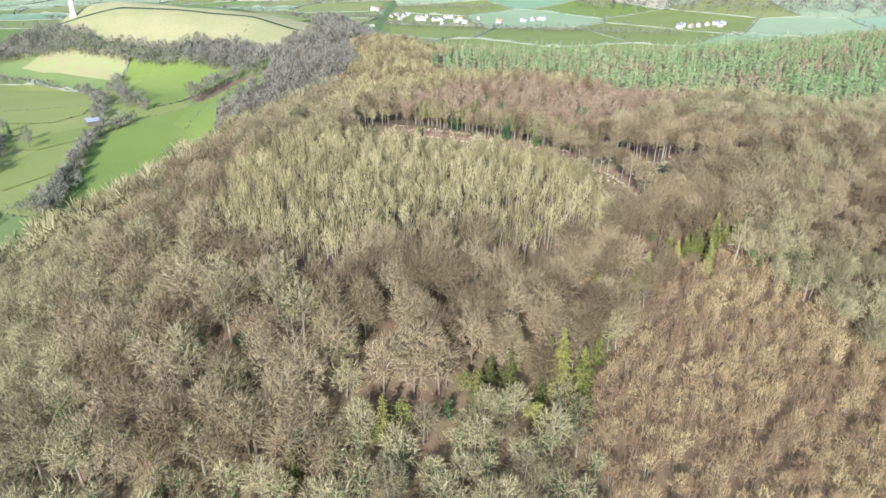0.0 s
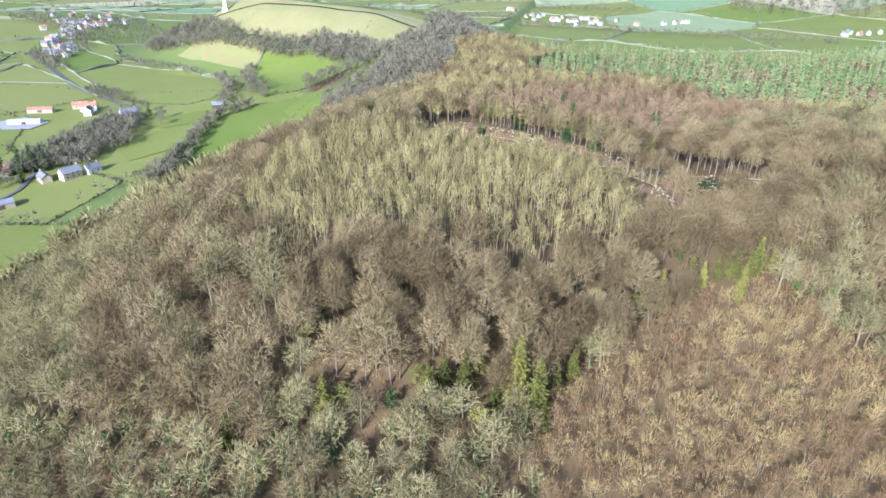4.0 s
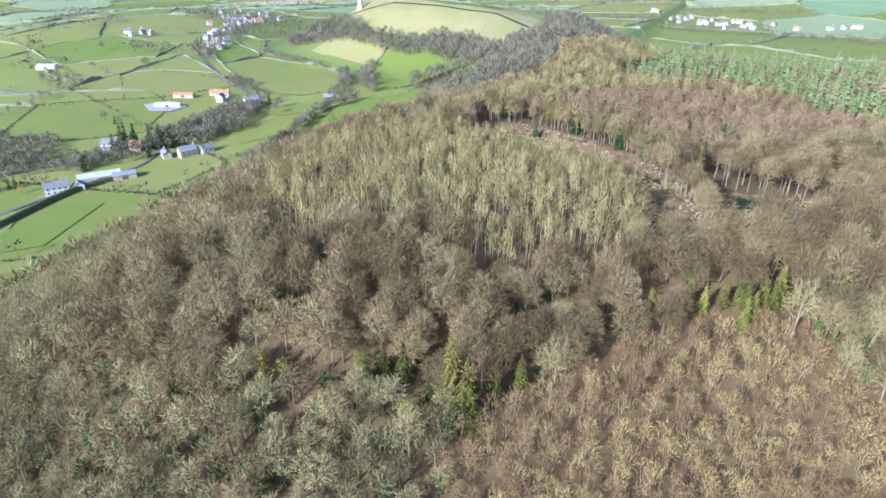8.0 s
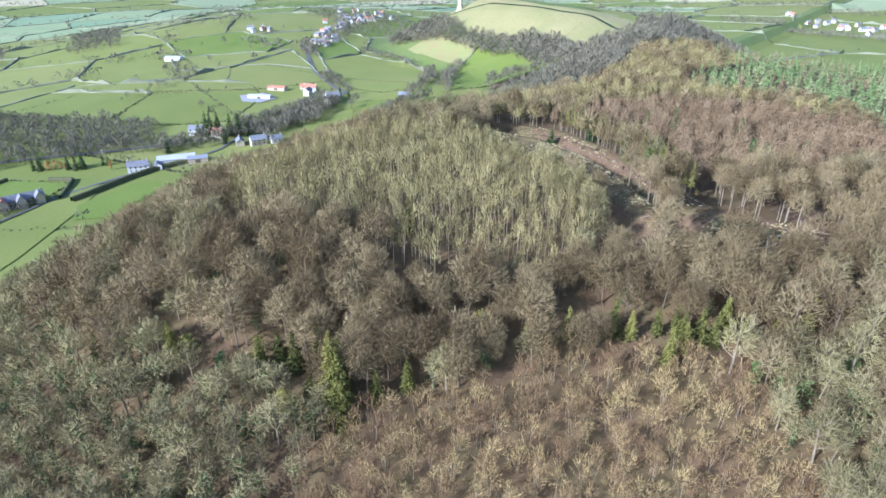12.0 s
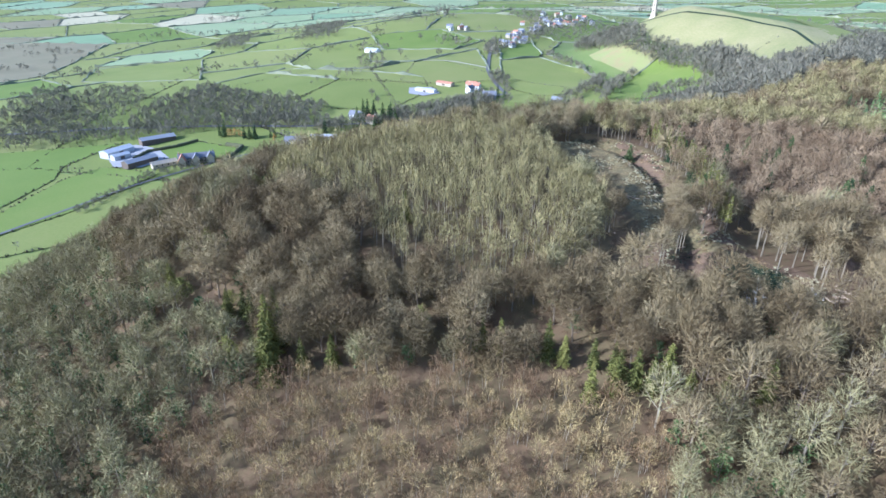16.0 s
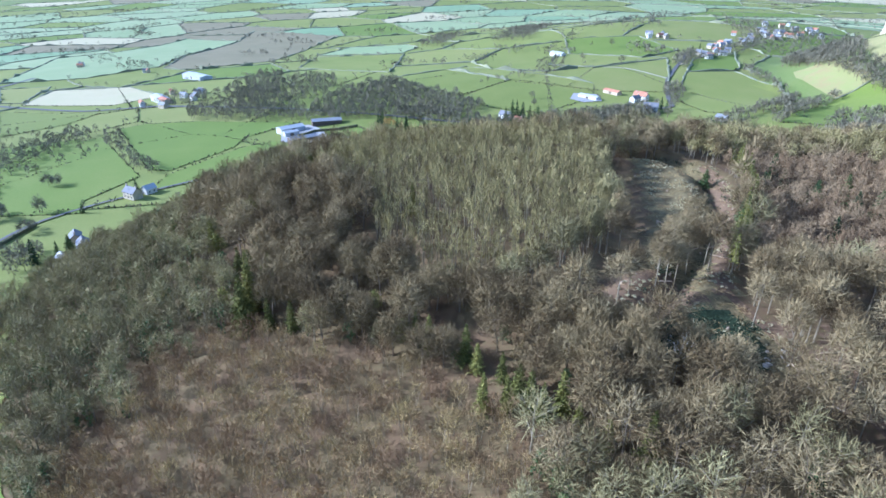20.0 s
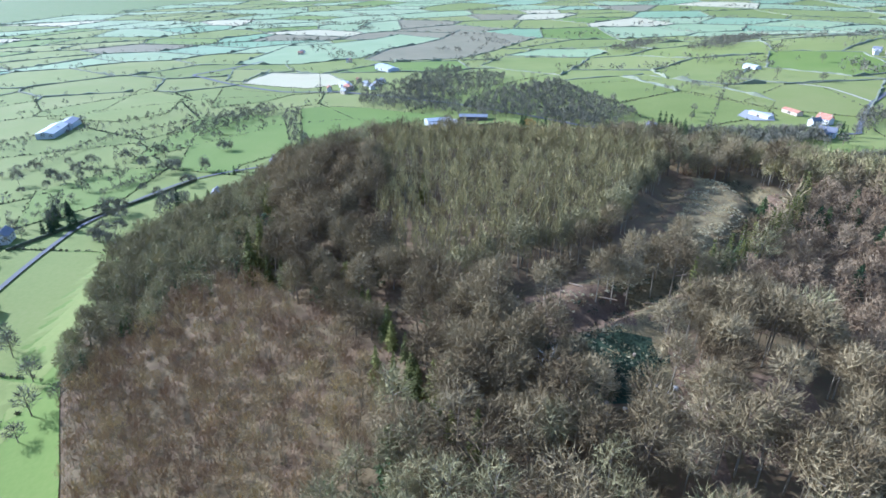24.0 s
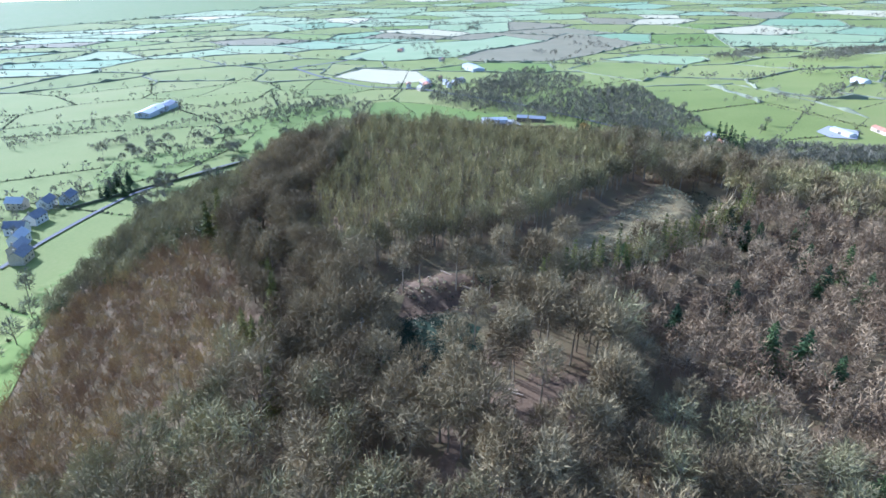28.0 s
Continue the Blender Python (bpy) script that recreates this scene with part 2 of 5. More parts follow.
def ground_z(x, y):
    x, y = np.asarray(x, float), np.asarray(y, float)
    vale = 57 + 0.03 * (np.maximum(x, -1400) + 300) + 0.042 * (np.minimum(y, 900) - 250)
    vale = np.where(x > -100, np.minimum(vale, 78), vale) + 9 * np.exp(-((x + 230) ** 2 + (y - 520) ** 2) / 12000)
    vale = vale + 3.0 * rolling(x, y, 130.0, 0.7) * np.clip((-x - 250) / 200, 0.15, 1)
    for mx, my, high, wide in MOUND:
        vale = vale + high * np.exp(-((x - mx) ** 2 + (y - my) ** 2) / (2 * wide * wide))
    away, inside = from_line(x, y, FOOT, True)
    s = np.where(inside, away, -away)
    k = np.clip((s + 6) / 148, 0, 1)
    k = k * k * (3 - 2 * k) * 0.55 + k * 0.45
    top = 120.0 + 1.5 * rolling(x, y, 60.0, 2.1) + np.clip((x - 200) / 300, 0, 1) * 6
    top = top + 20 * np.exp(-((x + 390) ** 2 + (y - 760) ** 2) / 26000) + 9 * np.exp(-((x + 200) ** 2 + (y - 730) ** 2) / 30000)
    z = vale + (np.maximum(top, vale) - vale) * k
    gap, _ = from_line(x, y, DITCH)
    hollow, _ = from_line(x, y, HOLLOW)
    z = z - 4.2 * np.exp(-(gap / 3.6) ** 2) + 1.2 * np.exp(-((gap - 9) / 4) ** 2) - 3.0 * np.exp(-(hollow / 5.5) ** 2)
    return z

# ---- ground ----
def axis(steps):
    """Grid lines from (from, step) pairs; the last pair ends it."""
    out = []
    for (a, d), (b, _) in zip(steps, steps[1:]):
        out += list(np.arange(a, b, d))
    return np.array(out + [steps[-1][0]])


def mesh_of(name, verts, faces, mats, slots=None, smooth=False):
    me = bpy.data.meshes.new(name)
    verts, faces = np.asarray(verts, np.float32), np.asarray(faces, np.int32)
    k = faces.shape[1]
    me.vertices.add(len(verts))
    me.vertices.foreach_set("co", verts.ravel())
    me.loops.add(len(faces) * k)
    me.loops.foreach_set("vertex_index", faces.ravel())
    me.polygons.add(len(faces))
    me.polygons.foreach_set("loop_start", np.arange(0, len(faces) * k, k, dtype=np.int32))
    for m in mats:
        me.materials.append(m)
    if slots is not None:
        me.polygons.foreach_set("material_index", np.asarray(slots, np.int32))
    me.polygons.foreach_set("use_smooth", np.full(len(faces), smooth))
    me.update(calc_edges=True)
    return me


def inside(x, y, poly):
    return from_line(np.asarray(x, float), np.asarray(y, float), list(poly), True)[1]


def grid_mesh(name, gx, gy, mats, pick=None, up=0.0):
    x, y = np.meshgrid(gx, gy)
    v = np.stack([x, y, ground_z(x, y) + up], -1).reshape(-1, 3)
    i = np.arange(len(gx) * len(gy)).reshape(len(gy), len(gx))
    f = np.stack([i[:-1, :-1], i[:-1, 1:], i[1:, 1:], i[1:, :-1]], -1).reshape(-1, 4)
    c = v[f].mean(1)
    return mesh_of(name, v, f, mats, pick(c[:, 0], c[:, 1]) if pick else None, True)


CLEARING = [(-40, 266), (-42, 292), (-24, 305), (0, 299), (19, 289), (45, 274), (63, 260), (74, 254), (84, 250), (97, 253), (108, 250),
            (104, 232), (88, 222), (73, 202), (64, 207), (50, 225), (28, 242), (3, 250)]
BARE_WOOD = [(74, 254), (84, 250), (97, 253), (108, 250), (126, 246), (140, 275), (104, 284), (70, 268)]
BARE_FLOOR = [(103, 254), (91, 266), (95, 275), (111, 273), (119, 268), (121, 259), (112, 252)]


RIDE = [(-22, 301), (0, 295), (21, 284), (47, 269), (66, 253), (76, 249), (90, 250), (101, 250), (115, 250), (128, 254), (142, 262)]


def floor_kind(x, y):
    away, on_hill = from_line(x, y, FOOT, True)
    k = np.where(on_hill & (away > 3), 0, 1)
    knoll = inside(x, y, [(-600, 950), (-150, 950), (-130, 640), (-160, 560), (-600, 560)])
    k = np.where(knoll, 1, k)
    # the hollow keeps the darker litter, in place of the wood's shadow on it
    k = np.where(inside(x, y, CLEARING) & (from_line(x, y, HOLLOW)[0] > 6.5), 2, k)
    k = np.where(inside(x, y, [(64, 214), (62, 238), (66, 244), (82, 242), (80, 222)]), 3, k)
    k = np.where(inside(x, y, BARE_FLOOR), 3, k)
    # floor patch in the shade-darkened bramble green
    k = np.where(inside(x, y, [(82, 220), (84, 243), (92, 247), (103, 244), (105, 233), (96, 224)]), 4, k)
    return np.where(from_line(x, y, RIDE)[0] < 2.6, 3, k)


gx = axis([(-5000, 250), (-3400, 60), (-1700, 25), (-700, 10), (-72, 3), (120, 5), (350, 25), (1000, 60), (3000, 250), (5000, 1)])
gy = axis([(-5000, 250), (-1800, 60), (-600, 25), (-150, 10), (-20, 5), (188, 3), (314, 10), (950, 25), (1700, 60), (3300, 250), (5000, 1)])
tagged(new("ground", grid_mesh("ground", gx, gy, [M["litter"], M["rough_grass"], M["felled"], M["mud"], M["bramble"]], floor_kind)),
       "wooded hill and rolling farmland vale, leaf litter and rough grass", "ground", kind="structure")


def draped(poly, step, up, keep_off=()):
    """A flat outline cut on a grid and laid on the ground, with no part inside the outlines of keep_off."""
    bm = bmesh.new()
    bm.faces.new([bm.verts.new((x, y, 0)) for x, y in poly])
    xs, ys = [p[0] for p in poly], [p[1] for p in poly]
    for lo, hi, n in ((min(xs), max(xs), (1, 0, 0)), (min(ys), max(ys), (0, 1, 0))):
        for k in range(int(lo // step) + 1, int(hi // step) + 1):
            bmesh.ops.bisect_plane(bm, geom=bm.verts[:] + bm.edges[:] + bm.faces[:], plane_co=(k * step * n[0], k * step * n[1], 0), plane_no=n)
    for q in keep_off:
        mid = np.array([f.calc_center_median() for f in bm.faces]).reshape(-1, 3)
        off = inside(mid[:, 0], mid[:, 1], q)
        bmesh.ops.delete(bm, geom=[f for f, k in zip(list(bm.faces), off) if k], context="FACES")
    if not bm.verts:
        bm.free()
        return None
    co = np.array([v.co for v in bm.verts])
    z = ground_z(co[:, 0], co[:, 1]) + up
    for v, h in zip(bm.verts, z):
        v.co.z = h
    bmesh.ops.recalc_face_normals(bm, faces=bm.faces)
    if bm.faces and sum(f.normal.z for f in bm.faces) < 0:
        bmesh.ops.reverse_faces(bm, faces=bm.faces)
    me = bpy.data.meshes.new("sheet")
    bm.to_mesh(me)
    bm.free()
    return me


FIELDS, HEDGED = [], []


def field(poly, look_of, label, step=20.0, up=0.9, kind="structure", name="field", hedged=True):
    me = draped(poly, step, up)
    me.materials.append(M[look_of])
    if name == "field":
        FIELDS.append(poly)
        if hedged:
            HEDGED.append(poly)
    return tagged(new(name, me), label, name.replace("_", " "), "fields of the vale" if name == "field" else "", kind)


def ribbon(name, line, wide, look_of, label, up=1.1, step=6.0):
    """A road or track along a line, laid on the ground."""
    pts = []
    for (ax, ay), (bx, by) in zip(line, line[1:]):
        n = max(1, int(math.hypot(bx - ax, by - ay) / step))
        pts += [(ax + (bx - ax) * i / n, ay + (by - ay) * i / n) for i in range(n)]
    p = np.array(pts + [line[-1]], float)
    for _ in range(6):
        p[1:-1] = (p[:-2] + 2 * p[1:-1] + p[2:]) / 4
    d = np.gradient(p, axis=0)
    d /= np.linalg.norm(d, axis=1)[:, None] + 1e-9
    side = np.stack([-d[:, 1], d[:, 0]], -1) * wide / 2
    v = np.concatenate([p + side, p - side])
    v = np.column_stack([v, ground_z(v[:, 0], v[:, 1]) + up])
    i = np.arange(len(p) - 1)
    f = np.stack([i + len(p), i + 1 + len(p), i + 1, i], -1)
    return tagged(new(name, mesh_of(name, v, f, [M[look_of]])), label, name, kind="structure")


# fields that are told apart near the hill
field([(-150, 562), (-175, 548), (-236, 474), (-252, 440), (-232, 370), (-214, 316), (-185, 300), (-160, 330), (-150, 400), (-163, 440), (-176, 490), (-148, 530)], "grass_a", "bright green pasture strip below the wooded slope", 12)
field([(-438, 665), (-425, 690), (-364, 672), (-318, 660), (-315, 618), (-400, 640)], "bracken", "pasture with a bank of russet dead bracken", 12, hedged=False)
field([(-318, 660), (-261, 649), (-184, 578), (-240, 506), (-275, 545), (-312, 615)], "grass_a", "green combe pasture under the knoll", 12)
field([(-440, 530), (-495, 567), (-492, 628), (-397, 618), (-340, 592), (-299, 555), (-290, 500), (-305, 481), (-368, 488)], "grass_b", "large rounded olive green pasture beside the lane", 15)
field([(-573, 618), (-598, 696), (-508, 645), (-492, 630), (-496, 570)], "grass_a", "green pasture between lane and village", 15)
field([(-306, 446), (-267, 468), (-246, 450), (-284, 420), (-330, 430), (-336, 458)], "grass_b", "small paddock behind the farmhouse", 12, hedged=False)
field([(-288, 400), (-284, 416), (-244, 446), (-237, 396), (-265, 352), (-290, 370)], "grass_b", "small green paddock beside the tall hedge", 12, hedged=False)
field([(-607, 226), (-635, 298), (-516, 352), (-460, 283), (-510, 250)], "grass_b", "sunlit pasture on a rounded rise", 15)
field([(-512, 350), (-437, 423), (-413, 423), (-385, 377), (-362, 346), (-400, 302), (-456, 284)], "grass_b", "broad pasture sloping to the farm", 15)
field([(-520, 356), (-634, 302), (-650, 330), (-470, 440), (-440, 428)], "grass_b", "strip of pasture along the rise", 15)
field([(-465, 408), (-552, 472), (-579, 585), (-470, 532), (-410, 498), (-435, 436)], "grass_b", "pasture crossed by a pale footpath", 15)
field([(-801, 523), (-758, 630), (-638, 633), (-600, 560), (-619, 548), (-681, 489)], "grass_a", "green pasture on the far rise", 20)
field([(-700, 475), (-625, 540), (-585, 590), (-560, 476), (-600, 430)], "grass_b", "pasture behind the farm lane", 20)
field([(-448, -66), (-462, -46), (-458, 7), (-413, 112), (-396, 92), (-370, 66), (-334, 60), (-273, 21), (-282, 4), (-347, -24)], "grass_a", "large bright green field above the cottage", 15)
field([(-413, -72), (-312, -22), (-264, 2), (-215, -20), (-189, -14), (-197, -64), (-303, -112), (-379, -106)], "grass_a", "green field with lone trees", 15)
field([(-365, 122), (-372, 168), (-325, 193), (-312, 172), (-327, 142)], "grass_a", "small green field behind the barns", 12)
field([(-338, 100), (-320, 112), (-300, 128), (-250, 70), (-225, 20), (-262, 22), (-330, 66), (-345, 92)], "grass_a", "green field below the barn yard", 12)
field([(-200, 60), (-232, 92), (-288, 148), (-315, 194), (-300, 205), (-262, 168), (-225, 125), (-190, 72)], "grass_b", "sloping strip of pasture under the wood", 10, hedged=False)
field([(-255, 165), (-240, 180), (-262, 232), (-284, 222), (-278, 178)], "grass_a", "green strip beside the railing hedge", 10, hedged=False)
field([(-644, -241), (-754, -246), (-732, -137), (-640, -74), (-597, -119)], "stubble", "pale buff stubble field", 20)
field([(-1581, -61), (-1365, 161), (-1107, 91), (-944, 38), (-883, -92), (-924, -137), (-1097, -136), (-1364, -76)], "plough", "broad brown ploughed field", 25)
field([(-859, -364), (-1186, -406), (-1234, -313), (-1512, -221), (-1364, -68), (-1121, -141), (-943, -151), (-864, -242)], "grass_hazed", "long pale green field, haze put into its colour", 25)
field([(-802, -338), (-799, -267), (-657, -246), (-666, -277)], "grass_b", "olive green field by the road", 20)
field([(-604, -249), (-541, -118), (-488, -130), (-440, -174)], "grass_b", "olive green wedge between road and hedge", 20)
field([(-997, 116), (-1106, 181), (-1060, 291), (-979, 304), (-919, 266)], "grass_hazed", "pale green hedged field, haze put into its colour", 20)
field([(-821, 93), (-964, 116), (-910, 270), (-660, 223), (-728, 171)], "grass_b", "olive green hedged field", 20)
field([(50, 0), (-55, -40), (-110, -20), (-100, 0), (-43, 0), (-10, 14), (26, 38), (60, 54), (86, 76), (106, 93), (130, 112), (160, 124), (170, 96), (120, 60)], "grass_a", "bright green strip at the foot of the wood", 5, 0.4, hedged=False)
field([(-387, -152), (-412, -92), (-337, -61), (-218, -118), (-281, -132)], "grass_a", "green field with scattered bushes", 15)
field([(-134, -132), (-190, -110), (-205, -75), (-130, -60), (-70, -90)], "grass_a", "small green field by the cottages", 12)
field([(-365, -326), (-416, -294), (-573, -357), (-520, -257), (-404, -205), (-356, -232)], "grass_b", "olive sunlit field", 20)
field([(-432, 742), (-395, 706), (-351, 680), (-292, 670), (-248, 666), (-176, 622), (-150, 605), (-117, 637), (-128, 690), (-187, 736), (-283, 742), (-360, 762), (-430, 778)], "down", "bleached grassy top of the knoll", 12, hedged=False)
field([(-250, 775), (-150, 700), (-140, 730), (-230, 800)], "grass_b", "greener turf along the knoll top", 12, hedged=False)

# a patchwork of hedged fields beyond
rng = np.random.default_rng(7)
BLOCKED = [[(-90, 0), (95, 60), (200, 130), (330, 160), (1500, 140), (1500, 920), (700, 980), (380, 820), (180, 740), (20, 720), (-10, 820),
            (-150, 960), (-380, 960), (-560, 820), (-510, 690), (-400, 600), (-300, 600), (-205, 515), (-190, 350), (-205, 139), (-150, 45)]]
seeds = []
for x0, x1, y0, y1, d in ((-3300, -420, -1700, 2900, 190), (-420, 300, -1300, -90, 150), (-420, 2600, 940, 2700, 210), (300, 1500, -600, 100, 250)):
    for x in np.arange(x0, x1, d):
        for y in np.arange(y0, y1, d * 0.8):
            far = 1.0 + max(0, math.hypot(x, y) - 900) / 2500
            if rng.random() < 1 / far ** 1.2:
                seeds.append((x + rng.uniform(-.42, .42) * d, y + rng.uniform(-.36, .36) * d))
seeds = np.array(seeds)


def cell(i):
    """The Voronoi cell of a seed, by cutting a square with its neighbours' bisectors."""
    c = seeds[i]
    poly = [c + np.array(q) * 260 for q in ((-1, -1), (1, -1), (1, 1), (-1, 1))]
    near = np.argsort(((seeds - c) ** 2).sum(1))[1:16]
    for j in near:
        mid, n = (c + seeds[j]) / 2, seeds[j] - c
        out = []
        for a, b in zip(poly, poly[1:] + poly[:1]):
            da, db = (a - mid) @ n, (b - mid) @ n
            if da <= 0:
                out.append(a)
            if da * db < 0:
                out.append(a + (b - a) * da / (da - db))
        poly = out
        if len(poly) < 3:
            return []
    return poly


HEDGES, SEEN = [], set()
kinds = ["grass_a", "grass_b", "grass_b", "grass_hazed", "grass_hazed", "grass_b", "grass_hazed_blue", "plough", "stubble"]
words = {"grass_a": "bright green hedged pasture", "grass_b": "olive green hedged pasture", "grass_hazed": "pale green hedged field, haze put into its colour", "grass_hazed_blue": "distant field tinted blue-green by haze in its colour", "plough": "brown ploughed field", "stubble": "pale stubble field"}
near_fields = list(FIELDS)
for i in range(len(seeds)):
    x, y = seeds[i]
    if any(inside(x, y, p) for p in BLOCKED):
        continue
    poly = cell(i)
    if len(poly) < 3:
        continue
    c = sum(poly) / len(poly)
    poly = [c + (p - c) * 0.985 for p in poly]
    for a, b in zip(poly, poly[1:] + poly[:1]):
        mark = (round((a[0] + b[0]) / 16), round((a[1] + b[1]) / 16))
        if mark not in SEEN and math.hypot(*(a - b)) > 12:
            HEDGES.append((a, b))
            SEEN.update((mark[0] + i, mark[1] + j) for i in (-1, 0, 1) for j in (-1, 0, 1))
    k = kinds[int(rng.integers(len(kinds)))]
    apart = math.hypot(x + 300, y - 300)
    # near fields take none of the haze-tinted greens
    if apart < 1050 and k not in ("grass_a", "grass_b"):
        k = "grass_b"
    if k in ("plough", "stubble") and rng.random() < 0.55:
        k = "grass_hazed"
    near = math.hypot(x, y)
    edge = near < 900 and any(inside(*(c + (p + (q - p) * u - c) * v), BLOCKED[0]) for p, q in zip(poly, poly[1:] + poly[:1]) for u in (0, 0.25, 0.5, 0.75) for v in (1, 0.7, 0.4))
    me = draped([tuple(p) for p in poly], 6.0 if edge else 20.0 if near < 600 else 40.0 if near < 1600 else 60.0, 0.45, BLOCKED if near < 1300 else ())
    if me is None:
        continue
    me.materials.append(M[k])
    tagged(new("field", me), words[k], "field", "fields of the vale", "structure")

# roads and tracks
ribbon("lane", [(-344, 469), (-372, 480), (-407, 497), (-456, 521), (-520, 566), (-575, 607), (-625, 640)], 4.5, "asphalt", "grey asphalt lane with hedges")
ribbon("footpath", [(-567, 470), (-534, 509), (-467, 529)], 3, "track", "pale trodden footpath across the pasture")
ribbon("road", [(-477, 105), (-420, 181), (-359, 256), (-320, 330), (-335, 420), (-344, 469)], 5, "asphalt", "grey valley road")
ribbon("road", [(-900, -330), (-721, -370), (-648, -274), (-565, -138), (-560, -60), (-477, 105)], 7, "asphalt", "grey main road across the vale")
ribbon("knoll_track", [(-440, 745), (-360, 735), (-280, 735), (-200, 705), (-140, 655)], 3, "bramble", "dark worn track over the knoll")

# ---- trees ----
class Shape:
    """Triangles gathered for one tree: part 0 trunk, 1 limbs, 2 twigs or leaves."""
    def __init__(self, seed):
        self.r = np.random.default_rng(seed)
        self.v, self.f, self.p, self.n = [], [], [], 0

    def add(self, v, f, part):
        self.v.append(np.asarray(v, float)), self.f.append(np.asarray(f, int) + self.n), self.p.append(np.full(len(f), part))
        self.n += len(v)

    def tube(self, pts, radii, sides, part):
        pts = np.asarray(pts, float)
        a = np.arange(sides) * 2 * np.pi / sides + self.r.random() * 6
        d = np.gradient(pts, axis=0)
        d /= np.linalg.norm(d, axis=1)[:, None]
        u = np.cross(d, (0.31, 0.95, 0.02))
        u /= np.linalg.norm(u, axis=1)[:, None] + 1e-9
        w = np.cross(d, u)
        ring = np.cos(a)[None, :, None] * u[:, None] + np.sin(a)[None, :, None] * w[:, None]
        v = (pts[:, None] + ring * np.asarray(radii)[:, None, None]).reshape(-1, 3)
        f = []
        for i in range(len(pts) - 1):
            for j in range(sides):
                k = (j + 1) % sides
                f += [(i * sides + j, i * sides + k, (i + 1) * sides + k), (i * sides + j, (i + 1) * sides + k, (i + 1) * sides + j)]
        self.add(v, f, part)

    def spikes(self, start, end, wide, part, face=None):
        """A slim triangle from each start to its end, turned about its length at random, or loosely towards face."""
        n = len(start)
        d = end - start
        to = self.r.normal(size=(n, 3))
        if face is not None:
            to = face + to * 0.4
        side = np.cross(d, to)
        side /= np.linalg.norm(side, axis=1)[:, None] + 1e-9
        side *= (np.asarray(wide) * np.ones(n))[:, None] / 2
        v = np.stack([start - side, start + side, end], 1).reshape(-1, 3)
        self.add(v, np.arange(3 * n).reshape(-1, 3), part)

    def leaves(self, at, size, part, flat=0.0):
        n = len(at)
        a, b = self.r.normal(size=(n, 3)), self.r.normal(size=(n, 3))
        a[:, 2] *= 1 - flat
        b[:, 2] *= 1 - flat
        a /= np.linalg.norm(a, axis=1)[:, None] + 1e-9
        b /= np.linalg.norm(b, axis=1)[:, None] + 1e-9
        s = (np.asarray(size) * np.ones(n))[:, None]
        v = np.stack([at - a * s * 0.6, at + a * s * 0.6, at + b * s], 1).reshape(-1, 3)
        self.add(v, np.arange(3 * n).reshape(-1, 3), part)

    def done(self):
        return np.concatenate(self.v), np.concatenate(self.f), np.concatenate(self.p)


